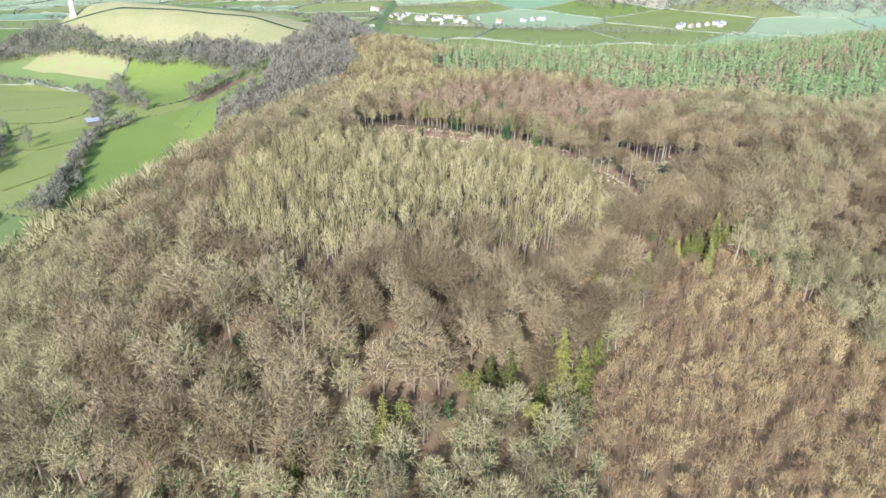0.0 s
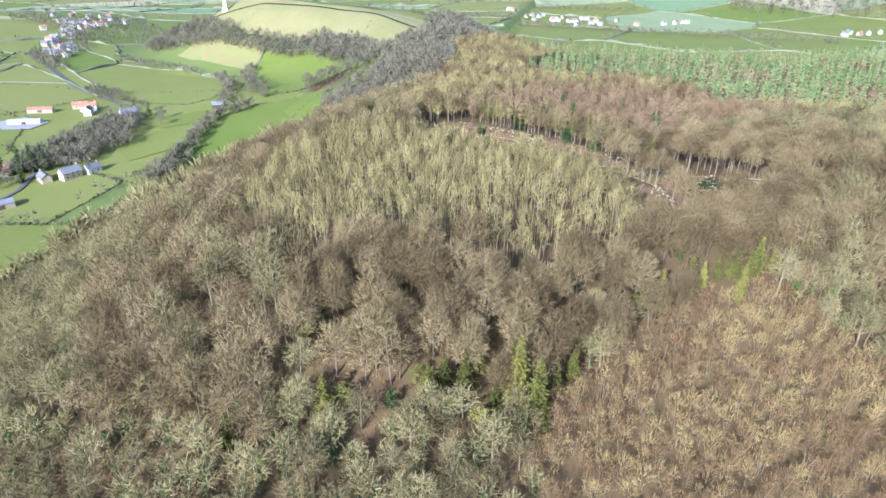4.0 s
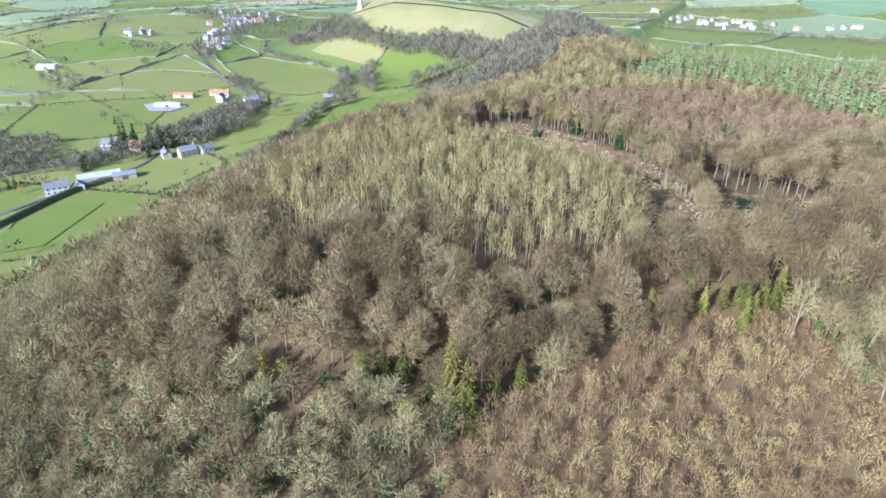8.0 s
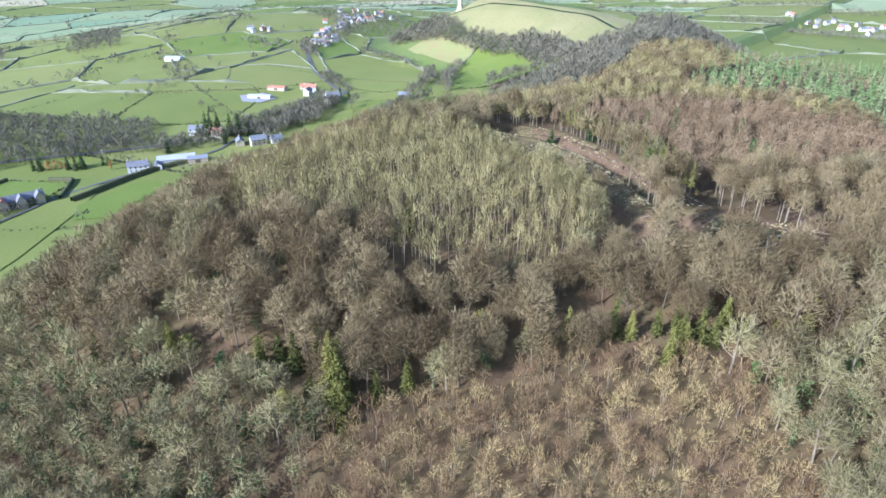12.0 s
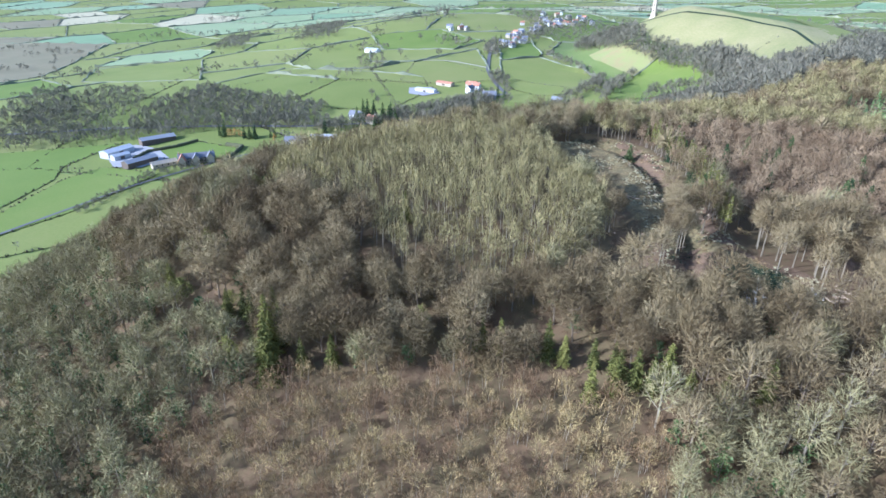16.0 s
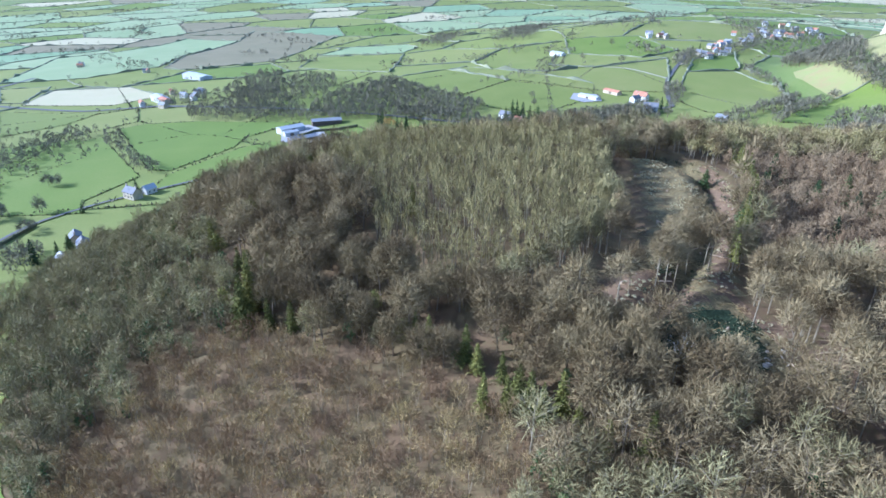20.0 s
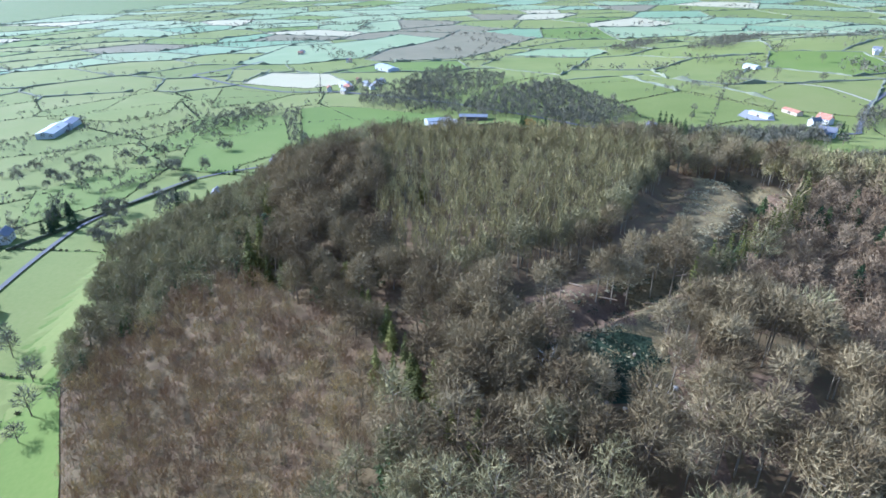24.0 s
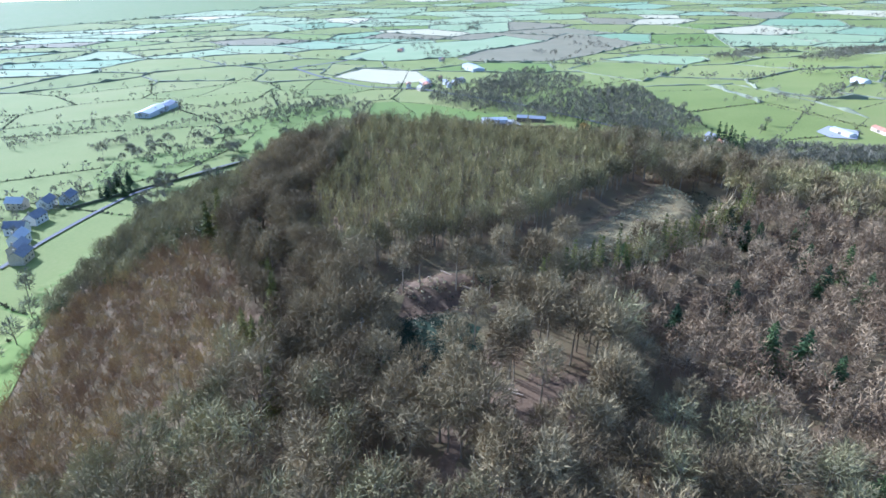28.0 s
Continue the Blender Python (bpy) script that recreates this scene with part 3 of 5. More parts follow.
def bare_tree(seed, high, wide, base, limbs, branches, twigs, thin, dome, rise=0.8, stems=1, leaf=0, stout=1.0):
    """A leafless broadleaf: limbs that fan out of the trunk to a domed crown, branches along them, twigs on those,
    and a lobed outer dome of twigs. leaf: ivy leaves round trunk and limbs."""
    s = Shape(seed)
    r = s.r
    r0 = 0.016 * high * stout
    mid_z = high * (base + 0.42 * (1 - base))
    centre = np.array([0, 0, mid_z])
    up, down = high - mid_z, mid_z - base * high

    def outward(p):
        q = p - centre
        q = q / np.stack([np.full(len(p), wide), np.full(len(p), wide), np.where(q[:, 2] > 0, up, down)], -1)
        far = np.linalg.norm(q, axis=1)[:, None] + 1e-9
        return q / far, far

    def within(p, edge):
        return centre + (p - centre) / np.maximum(1.0, outward(p)[1] / edge)

    def unit(d):
        return d / (np.linalg.norm(d, axis=1)[:, None] + 1e-9)

    lines = []
    each = max(2, limbs // stems)
    for k in range(stems):
        lean = r.normal(size=2) * 0.03 * high if stems == 1 else np.array([math.cos(k * 6.283 / stems + r.random()), math.sin(k * 6.283 / stems + r.random())]) * wide * r.uniform(0.25, 0.6)
        foot = np.array([0, 0, -0.6]) + (0 if stems == 1 else 1) * np.append(r.normal(size=2) * 0.35, 0)
        bend = np.array([foot + (lean[0] * q, lean[1] * q, z * high) for q, z in ((0, 0), (0.3, 0.35), (0.8, 0.62), (1, 0.84))])
        thick = r0 if stems == 1 else r0 * 0.6
        s.tube(bend, [thick * 1.25, thick, thick * 0.6, thick * 0.2], 5 if stems == 1 else 3, 0)
        for i in range(each):
            h = -0.2 + 1.12 * (i + r.random()) / each
            az = i * 2.4 + r.random() * 0.9 + k * 1.9
            out = np.array([math.cos(az), math.sin(az)]) * wide * math.sqrt(max(0.06, 1 - h * h)) * r.uniform(0.7, 0.9)
            if stems > 1:
                out = out * 0.5
            end = np.append(out + lean, mid_z + h * (up if h > 0 else down) * 0.86)
            z = min(max(end[2] - np.hypot(*out) * rise * r.uniform(0.8, 1.25), base * high * 0.7), 0.72 * high) / high
            q = np.array([np.interp(z, [0, .35, .62, .84], bend[:, j]) for j in range(3)])
            mid = q + (end - q) * 0.5 + np.append(out * 0.10, -0.02 * high) + r.normal(size=3) * 0.2
            s.tube([q, mid, end], [thick * 0.45, thick * 0.30, thick * 0.10], 3, 10 + len(lines))
            lines.append((q, mid, end))
        lines.append((bend[1], bend[2], bend[3]))
    lines = np.array(lines)

    # branches
    w = lines[r.integers(len(lines), size=branches)]
    t = r.uniform(0.2, 1.0, branches)[:, None]
    at = np.where(t < 0.5, w[:, 0] + (w[:, 1] - w[:, 0]) * t * 2, w[:, 1] + (w[:, 2] - w[:, 1]) * (t * 2 - 1))
    way = unit(unit(w[:, 2] - w[:, 0]) * 0.6 + outward(at)[0] * 0.45 + r.normal(size=(branches, 3)) * 0.42 + (0, 0, 0.12 + 0.15 * rise))
    tip = within(at + way * (wide * r.uniform(0.28, 0.52, branches))[:, None], 1.0)
    s.spikes(at, tip, 0.06 + 0.6 * thin, 1, outward(at)[0])
    # twigs
    k = r.integers(branches, size=twigs)
    t = r.uniform(0.15, 1.05, twigs)[:, None]
    start = at[k] + (tip[k] - at[k]) * t
    face = outward(start)[0]
    way = unit(way[k] * 0.75 + face * 0.35 + r.normal(size=(twigs, 3)) * 0.55)
    end = within(start + way * (r.uniform(0.55, 1.2, twigs) * (0.35 + 0.17 * wide))[:, None], 1.06)
    s.spikes(start, end, thin * r.uniform(0.6, 1.4, twigs), 2, face)
    # lobed outer crown
    lobes = r.normal(size=(9, 3))
    lobes[:, 2] = np.abs(lobes[:, 2]) * 0.8
    lobes = unit(lobes)
    d = r.normal(size=(dome, 3))
    d[:, 2] = np.abs(d[:, 2]) * 1.15 - 0.35
    d = unit(d)
    swell = 0.78 + 0.26 * np.max(np.clip(d @ lobes.T, 0, 1) ** 7, axis=1)
    size = np.stack([np.full(dome, wide), np.full(dome, wide), np.where(d[:, 2] > 0, up, down)], -1)
    start = centre + d * size * (swell * r.uniform(0.3, 0.95, dome) ** 0.6)[:, None]
    steep = max(0.0, rise - 1.0)
    way = unit(d * (0.55 - 0.2 * steep) + r.normal(size=(dome, 3)) * (0.5 - 0.2 * steep) + (0, 0, 0.2 + 0.7 * steep))
    long = r.uniform(0.55, 1.25, dome) * (0.5 + 0.26 * min(wide, 4.5))
    s.spikes(start - way * 0.2, start + way * long[:, None], thin * 1.15 * r.uniform(0.6, 1.4, dome), 2, d)
    if leaf:
        z = r.uniform(0.05, 0.75, leaf) * high
        a = r.random(leaf) * 6.283
        d = r.uniform(0.3, 1.0, leaf) * (0.9 + wide * 0.22 * (z / high))
        s.leaves(np.stack([np.cos(a) * d, np.sin(a) * d, z], -1), r.uniform(0.4, 0.75, leaf), 3)
    return s.done()


def needle_tree(seed, high, wide, tiers, per, thin, low=0.08, droop=0.35, bare=False):
    """A conifer: trunk and tiers of sprays, each a cluster of slim blades along its branch."""
    s = Shape(seed)
    r = s.r
    s.tube([(0, 0, -0.6), (0, 0, high * 0.5), (0, 0, high * 0.98)], [0.014 * high, 0.010 * high, 0.02], 5, 0)
    for i in range(tiers):
        t = low + (0.97 - low) * (i + 0.5 * r.random()) / tiers
        reach = wide * (1 - t) ** 0.8 * r.uniform(0.75, 1.1) + 0.15
        n = max(4, int(per * (0.45 + (1 - t) * 0.75)))
        a = np.arange(n) * 6.283 / n + r.random() * 6 + r.normal(size=n) * 0.25
        out = np.stack([np.cos(a), np.sin(a), np.zeros(n)], -1)
        length = reach * r.uniform(0.6, 1.12, n)
        start = np.tile((0, 0, t * high), (n, 1)) + out * 0.05
        end = start + out * length[:, None] + np.array([0, 0, 1]) * (length * (0.12 if bare else -droop) + r.normal(size=n) * 0.12)[:, None]
        s.spikes(start, end, 0.05 if bare else 0.12, 1)
        m = 3 if bare else 6
        for q in range(m):
            f = (q + 0.6) / m
            p = start + (end - start) * f
            for sign in (-1, 1):
                side = np.stack([-out[:, 1], out[:, 0], np.zeros(n)], -1) * sign
                tip = p + (side * 0.65 + out * 0.55) * (length * (0.50 - 0.28 * f))[:, None] + (0, 0, 0.12 if bare else -0.10) + r.normal(size=(n, 3)) * 0.10
                s.spikes(p, tip, thin, 2)
    top = np.tile((0, 0, high * 0.93), (5, 1))
    s.spikes(top, top + r.normal(size=(5, 3)) * (0.25, 0.25, 0.1) + (0, 0, high * 0.06), thin, 2)
    return s.done()


def leafy_tree(seed, high, wide, clumps, per, size, stem=0.25):
    """An evergreen broadleaf or holly: clumps of small leaves with gaps between."""
    s = Shape(seed)
    r = s.r
    s.tube([(0, 0, -0.5), (0.1, 0, high * 0.4), (0, 0.1, high * 0.85)], [0.02 * high, 0.014 * high, 0.03], 5, 0)
    for i in range(clumps):
        t = stem + (1 - stem) * r.random() ** 0.8
        az, d = r.random() * 6.283, wide * math.sqrt(r.random()) * math.sin(math.pi * (0.22 + 0.75 * (t - stem) / (1 - stem)) ** 0.9)
        c = np.array([math.cos(az) * d, math.sin(az) * d, t * high])
        s.spikes(np.array([[0, 0, t * high * 0.8]]), c[None], 0.15, 1)
        p = c + r.normal(size=(per, 3)) * wide * 0.15 * (1, 1, 0.7)
        s.leaves(p, r.uniform(0.5, 1.2, per) * size, 2, 0.3)
    return s.done()


def far_tree(seed, high, wide, twigs, thin, cone=False, drop=0.25):
    """A distant tree: slim trunk and a loose crown of broad sprays."""
    s = Shape(seed)
    r = s.r
    s.tube([(0, 0, -0.6), (0, 0, high * 0.8)], [0.018 * high, 0.03], 3, 0)
    t = r.random(twigs)
    a = r.random(twigs) * 6.283
    if cone:
        out = np.stack([np.cos(a), np.sin(a), np.zeros(twigs)], -1)
        z = 0.12 + 0.86 * t
        start = np.stack([out[:, 0] * 0.1, out[:, 1] * 0.1, z * high], -1)
        reach = wide * (1.05 - z) ** 0.75 * r.uniform(0.7, 1.15, twigs)
        end = start + out * reach[:, None] + np.array([0, 0, 1]) * (0.05 - drop * reach)[:, None]
        s.spikes(start, end, thin * (1.15 - z), 2)
        top = np.tile((0, 0, high * 0.9), (4, 1))
        s.spikes(top - (0, 0, high * 0.12), top + r.normal(size=(4, 3)) * 0.1 + (0, 0, high * 0.1), thin * 0.4, 2)
    else:
        d = r.normal(size=(twigs, 3))
        d[:, 2] = np.abs(d[:, 2]) * 1.15 - 0.45
        d /= np.linalg.norm(d, axis=1)[:, None]
        c = np.array([0, 0, high * 0.55])
        k = r.uniform(0.25, 0.7, (twigs, 1))
        size = np.array([wide, wide, high * 0.47])
        s.spikes(c + d * size * k, c + d * size * r.uniform(0.85, 1.1, (twigs, 1)) + r.normal(size=(twigs, 3)) * 0.3, thin * r.uniform(0.6, 1.4, twigs), 2, d)
    return s.done()


def bush(seed, high, wide, twigs, thin):
    s = Shape(seed)
    r = s.r
    a, e = r.random(twigs) * 6.283, r.uniform(0.25, 1.0, twigs)
    way = np.stack([np.cos(a) * (1.05 - e * 0.8) * wide, np.sin(a) * (1.05 - e * 0.8) * wide, e * high], -1)
    k = r.uniform(0.0, 0.55, twigs)[:, None]
    s.spikes(way * k + r.normal(size=(twigs, 3)) * 0.15, way * r.uniform(0.75, 1.08, (twigs, 1)), thin, 2)
    return s.done()


def set_tints(me, values):
    a = me.attributes.new("tree", "FLOAT", "FACE")
    a.data.foreach_set("value", np.asarray(values, np.float32))


SINGLE = []
GAPS = [(67, 179, 5.5), (72, 183, 4.5), (61, 152, 4.0), (-12, 129, 4.5), (-9, 122, 4.0), (-20, 106, 3.5), (82, 181, 4.5), (76, 171, 3.5), (118, 250, 4.5), (125, 252, 4.0), (112, 249, 4.0)]


def room(spots, gap=4.0):
    """The spots that keep clear of the trees planted singly."""
    for x, y, wide in GAPS:
        spots = spots[np.hypot(spots[:, 0] - x, spots[:, 1] - y) > wide]
    for x, y in SINGLE:
        spots = spots[np.hypot(spots[:, 0] - x, spots[:, 1] - y) > gap]
    return spots


def forest(name, kinds, spots, mats, label, category, low=0.8, high=1.15, seed=1):
    """Many trees of a few kinds as one sheet of woodland."""
    if len(spots) == 0:
        return None
    r = np.random.default_rng(seed)
    spots = np.asarray(spots, float)
    which = r.integers(len(kinds), size=len(spots))
    vs, fs, ps, ts, n = [], [], [], [], 0
    for k, (v, f, p) in enumerate(kinds):
        at = spots[which == k]
        if not len(at):
            continue
        m = len(at)
        a, sc = r.random(m) * 6.283, r.uniform(low, high, m)
        tall = sc * r.uniform(0.9, 1.12, m)
        c, sn = np.cos(a) * sc, np.sin(a) * sc
        lean = r.normal(size=(m, 2)) * 0.035
        x = v[None, :, 0] * c[:, None] - v[None, :, 1] * sn[:, None] + lean[:, :1] * v[None, :, 2] + at[:, None, 0]
        y = v[None, :, 0] * sn[:, None] + v[None, :, 1] * c[:, None] + lean[:, 1:] * v[None, :, 2] + at[:, None, 1]
        z = v[None, :, 2] * tall[:, None] + ground_z(at[:, 0], at[:, 1])[:, None]
        vs.append(np.stack([x, y, z], -1).reshape(-1, 3))
        fs.append((f[None] + (np.arange(m) * len(v))[:, None, None] + n).reshape(-1, 3))
        ps.append(np.tile(np.where(p >= 10, 1, p), m))
        ts.append(np.repeat(r.random(m), len(f)))
        n += m * len(v)
    me = mesh_of(name, np.concatenate(vs), np.concatenate(fs), mats, np.minimum(np.concatenate(ps), len(mats) - 1))
    set_tints(me, np.concatenate(ts))
    return tagged(new(name, me), label, category, kind="stuff")


def part(name, me, parent, label=""):
    ob = new(name, me)
    ob.parent = parent
    if label:
        ob["label"] = label
    return ob


def tree_thing(name, kind, mats, label, category, group):
    """One tree as a thing: trunk, limbs, and crown of twigs or leaves."""
    v, f, p = kind
    top = new(name)
    p = np.where(p == 1, 2, p)
    for q in np.unique(p):
        name_of, look_of = {0: ("trunk", 0), 2: ("crown", 2), 3: ("ivy", 3)}.get(int(q), ("limb", 1))
        used, back = np.unique(f[p == q], return_inverse=True)
        part(name_of, mesh_of(name_of, v[used], back.reshape(-1, 3), [mats[min(look_of, len(mats) - 1)]]), top)
    return tagged(top, label, category, group)


def spread(x0, x1, y0, y1, gap, seed, test, jit=0.45):
    """Jittered spots that pass a test."""
    r = np.random.default_rng(seed)
    x, y = np.meshgrid(np.arange(x0, x1, gap), np.arange(y0, y1, gap * 0.9))
    x[1::2] += gap / 2
    x, y = x + r.uniform(-jit, jit, x.shape) * gap, y + r.uniform(-jit, jit, y.shape) * gap
    ok = test(x, y)
    return np.stack([x[ok], y[ok]], -1)


POLES = [(-62, 150), (-25, 143), (12, 160), (57, 180), (62, 204), (48, 224), (28, 241), (3, 249), (-40, 266), (-58, 262), (-78, 230), (-74, 195)]
COPPICE = [(33, 95), (40, 122), (52, 142), (64, 158), (84, 180), (100, 190), (112, 186), (126, 176), (138, 165), (150, 140), (125, 95), (88, 62), (60, 70)]
LARCHES = [(-22, 308), (0, 301), (20, 291), (46, 276), (66, 264), (80, 274), (97, 297), (112, 318), (150, 342), (120, 380), (40, 398), (-10, 360)]


STRIP = [(-45, 2), (-10, 16), (26, 40), (60, 56), (86, 78), (106, 95), (130, 114), (160, 126), (150, 100), (88, 52), (42, 18), (-25, -12)]


def on_hill(x, y, margin=0.0):
    d, k = from_line(x, y, FOOT, True)
    open_top = inside(x, y, [(-560, 830), (-130, 830), (-112, 640), (-150, 603), (-178, 618), (-248, 660), (-292, 664), (-351, 676), (-400, 700), (-470, 740)]) | inside(x, y, FIELDS[0]) | inside(x, y, FIELDS[1]) | inside(x, y, FIELDS[2])
    open_top |= (from_line(x, y, FIELDS[0], True)[0] < 4.5) | inside(x, y, STRIP)
    return k & (d > margin) & ~open_top & ~inside(x, y, CLEARING)


def zone(x, y):
    """0 none, 1 poles, 2 beech, 3 mixed slope, 4 coppice, 5 larch, 6 open tall beech, 7 young conifers, 8 northern ash and birch."""
    z = np.where(on_hill(x, y), 3, 0)
    x, y = x + 5 * rolling(x, y, 6.0, 2.0), y + 5 * rolling(x, y, 6.5, 7.0)
    g = ground_z(x, y) + 5 * rolling(x, y, 17.0, 4.0)
    z = np.where((z == 3) & (g > 98) & (y < 420), 2, z)
    north = (z > 0) & (y > 300 + 14 * rolling(x, y, 30.0, 1.0)) & (x > -70 + 10 * rolling(x, y, 20.0, 5.0))
    z = np.where(north, 8, z)
    z = np.where(north & (y > 424 - 0.45 * np.clip(x - 45, -60, 190) + 20 * rolling(x, y, 30.0, 3.0)) & (x > -5 + 25 * rolling(x, y, 22.0, 8.0)), 7, z)
    z = np.where((z == 8) & (x > 55) & (y < 345), 3, z)
    z = np.where((z > 0) & inside(x, y, LARCHES), 5, z)
    z = np.where((z > 0) & inside(x, y, POLES), 1, z)
    z = np.where((z > 0) & inside(x, y, COPPICE), 4, z)
    z = np.where((z > 0) & inside(x, y, BARE_WOOD), 6, z)
    return z

# ---- the hill wood ----
BARK, PALE = M["bark"], M["pale_bark"]
beech_near = [bare_tree(11 + i, 14 + i, 5.2 + 0.3 * i, 0.14, 9, 80, 600, 0.11, 1350, 0.8, stout=0.8) for i in range(3)]
beech_wood = [bare_tree(21 + i, 13 + i, 4.9 + 0.3 * i, 0.16, 6, 50, 280, 0.12, 740, 0.8, stout=0.8) for i in range(4)]
beech_tall = [bare_tree(31 + i, 15 + i, 4.3, 0.36, 8, 60, 340, 0.12, 760, 0.9, stout=0.65) for i in range(3)]
poles = [bare_tree(41 + i, 10.5 + i * 0.8, 1.9, 0.32, 2, 16, 36, 0.13, 95, 1.9, stout=0.6) for i in range(5)]
coppice = [bare_tree(51 + i, 7.5 + i, 2.7, 0.12, 3, 20, 60, 0.10, 150, 1.7, 3, stout=0.5) for i in range(4)]
mixed = [bare_tree(61 + i, 10.5 + i, 4.1, 0.16, 6, 40, 190, 0.115, 500, 0.8, stout=1.0) for i in range(5)]
ivied = [bare_tree(71 + i, 11 + i, 3.6, 0.22, 4, 20, 90, 0.14, 250, 0.9, 1, 110) for i in range(3)]
larch = [bare_tree(81 + i, 8.5 + 0.8 * i, 2.3, 0.10, 2, 16, 50, 0.15, 165, 0.5, stout=0.5) for i in range(4)]
far_conifer = [far_tree(91 + i, 9 + i, 2.7, 46, 1.0, True) for i in range(4)]
far_larch = [far_tree(95 + i, 9 + i, 2.7, 34, 0.9, True, -0.1) for i in range(3)]
far_bare = [far_tree(101 + i, 13 + i, 4.7, 76, 0.55) for i in range(4)]
far_lite = [far_tree(111 + i, 12 + i, 4.6, 38, 0.8) for i in range(3)]
far_poles = [bare_tree(41 + i, 10 + i * 0.6, 2.8, 0.25, 2, 14, 40, 0.22, 140, 1.3, stout=0.6) for i in range(5)]

BIG_FIRS = [(36, 120), (31, 122)]
FIRS = [(26, 119), (10, 116), (13, 120), (20, 127), (29, 126), (44, 135), (-61, 97), (9, 175), (18, 121), (-12, 104), (-30, 92), (40, 128)]
PINES = [(105, 199), (99, 193), (100, 197), (94, 186), (92, 190), (92, 181), (81, 182), (64, 169), (68, 172), (86, 187), (90, 190), (77, 180), (111, 203), (117, 209), (96, 191)]
YEWS = [(63, 166), (49, 159), (7, 118), (-22, 118), (-48, 108), (-63, 160), (-58, 152), (44, 150), (-8, 106), (24, 112), (-40, 140), (60, 164)]
SPRUCES = [(-9, 294), (9, 299), (11, 304), (8, 308), (46, 272), (33, 282), (68, 287), (75, 306), (73, 313), (77, 319), (19, 320), (22, 329), (35, 322), (34, 332), (4, 318), (52, 300), (90, 330), (60, 345), (110, 320), (28, 350), (-8, 322)]
SINGLE += BIG_FIRS + FIRS + PINES + YEWS + SPRUCES + [(101, 222)]
hx = (-215, 250, 0, 440)


def seen(x, y):
    """The stretch of the hill that the flight looks down on."""
    return x < 75 + 0.72 * y


def split(spots, near):
    """Spots on the near stretch of the plan, and the rest."""
    k = near(spots[:, 0], spots[:, 1])
    return spots[k], spots[~k]


brow = lambda x, y: (y > 120) & (y < 250) & (x > -30) & (x < 110) & inside(x, y, [(-30, 105), (40, 125), (110, 205), (110, 250), (60, 205), (10, 160), (-30, 150)])
beeches = room(spread(*hx, 7.0, 3, lambda x, y: zone(x, y) == 2), 2.8)
brow_beech, beeches = split(beeches, brow)
pick = np.random.default_rng(4).random(len(beeches)) < 0.38
forest("oak_wood", mixed, beeches[pick], [PALE, PALE, M["mixed"]], "leafless grey-olive oaks among the beeches", "woodland", 1.0, 1.3, seed=13)
forest("beech_wood", beech_wood, beeches[~pick], [BARK, BARK, M["beech"]], "leafless brown-purple beech wood on the hill brow", "beech wood", seed=2)
forest("pole_wood", poles, spread(*hx, 3.5, 4, lambda x, y: zone(x, y) == 1), [PALE, M["ash"], M["ash"]], "dense pale olive plantation of slim leafless ash", "ash plantation", 0.85, 1.2, seed=3)
forest("coppice", coppice, room(spread(*hx, 4.2, 5, lambda x, y: (zone(x, y) == 4) & seen(x, y)), 2.6), [PALE, M["hazel"], M["hazel"]], "leafless light brown hazel coppice on the slope", "coppice", seed=4)
slope = room(spread(*hx, 5.4, 6, lambda x, y: (zone(x, y) == 3) & seen(x, y)), 4.5)
pick = np.random.default_rng(5).random(len(slope)) < np.where((slope[:, 0] < 40) & (slope[:, 1] < 100), 0.55, 0.2)
near_slope, far_slope = split(slope[~pick], lambda x, y: ((x > -75) & (y < 345)) | ((y < 235) & (x > -185)))
forest("slope_wood", far_bare, far_slope, [BARK, M["mixed"], M["mixed"]], "leafless scrub wood on the western slope", "woodland", 0.9, 1.25, seed=14)
forest("mixed_wood", mixed, near_slope, [PALE, PALE, M["mixed"]], "leafless mixed scrub wood on the steep slope", "woodland", seed=5)
forest("ivied_trees", ivied, slope[pick], [BARK, M["mixed"], M["mixed"], M["ivy"]], "ivy-clad leafless trees on the slope", "woodland", seed=6)
forest("larch_wood", larch, room(spread(*hx, 4.3, 7, lambda x, y: zone(x, y) == 5), 3.0), [BARK, M["larch"], M["larch"]], "leafless russet-brown larch plantation", "larch plantation", 0.7, 1.25, seed=7)
birches = spread(-120, 520, 290, 620, 4.6, 8, lambda x, y: zone(x, y) == 8)
pick = rolling(birches[:, 0], birches[:, 1], 14.0, 3.0) + np.random.default_rng(8).normal(size=len(birches)) * 0.4 > -0.15
forest("birch_wood", far_poles, birches[pick], [PALE, M["ash"], M["ash"]], "leafless birch and ash wood on the plateau", "woodland", seed=8)
forest("plateau_beech_wood", far_poles + far_bare[:1], birches[~pick], [BARK, M["beech"], M["beech"]], "leafless purple-brown beech wood on the plateau", "woodland", 0.8, 1.1, seed=15)
plat = spread(-20, 700, 300, 840, 6.0, 9, lambda x, y: (zone(x, y) == 7) & (y < 600 + np.clip(x, 0, 900) * 0.42))
pick = rolling(plat[:, 0], plat[:, 1], 25.0, 6.0) + np.random.default_rng(6).normal(size=len(plat)) * 0.5 > -0.4
forest("conifer_plantation", far_conifer, plat[pick], [BARK, M["pine"], M["pine"]], "young green conifer plantation on the plateau", "conifer plantation", 0.65, 1.2, seed=9)
forest("plateau_larches", far_larch, plat[~pick], [BARK, M["larch"], M["larch"]], "russet-brown larches among the conifers", "larch wood", seed=10)
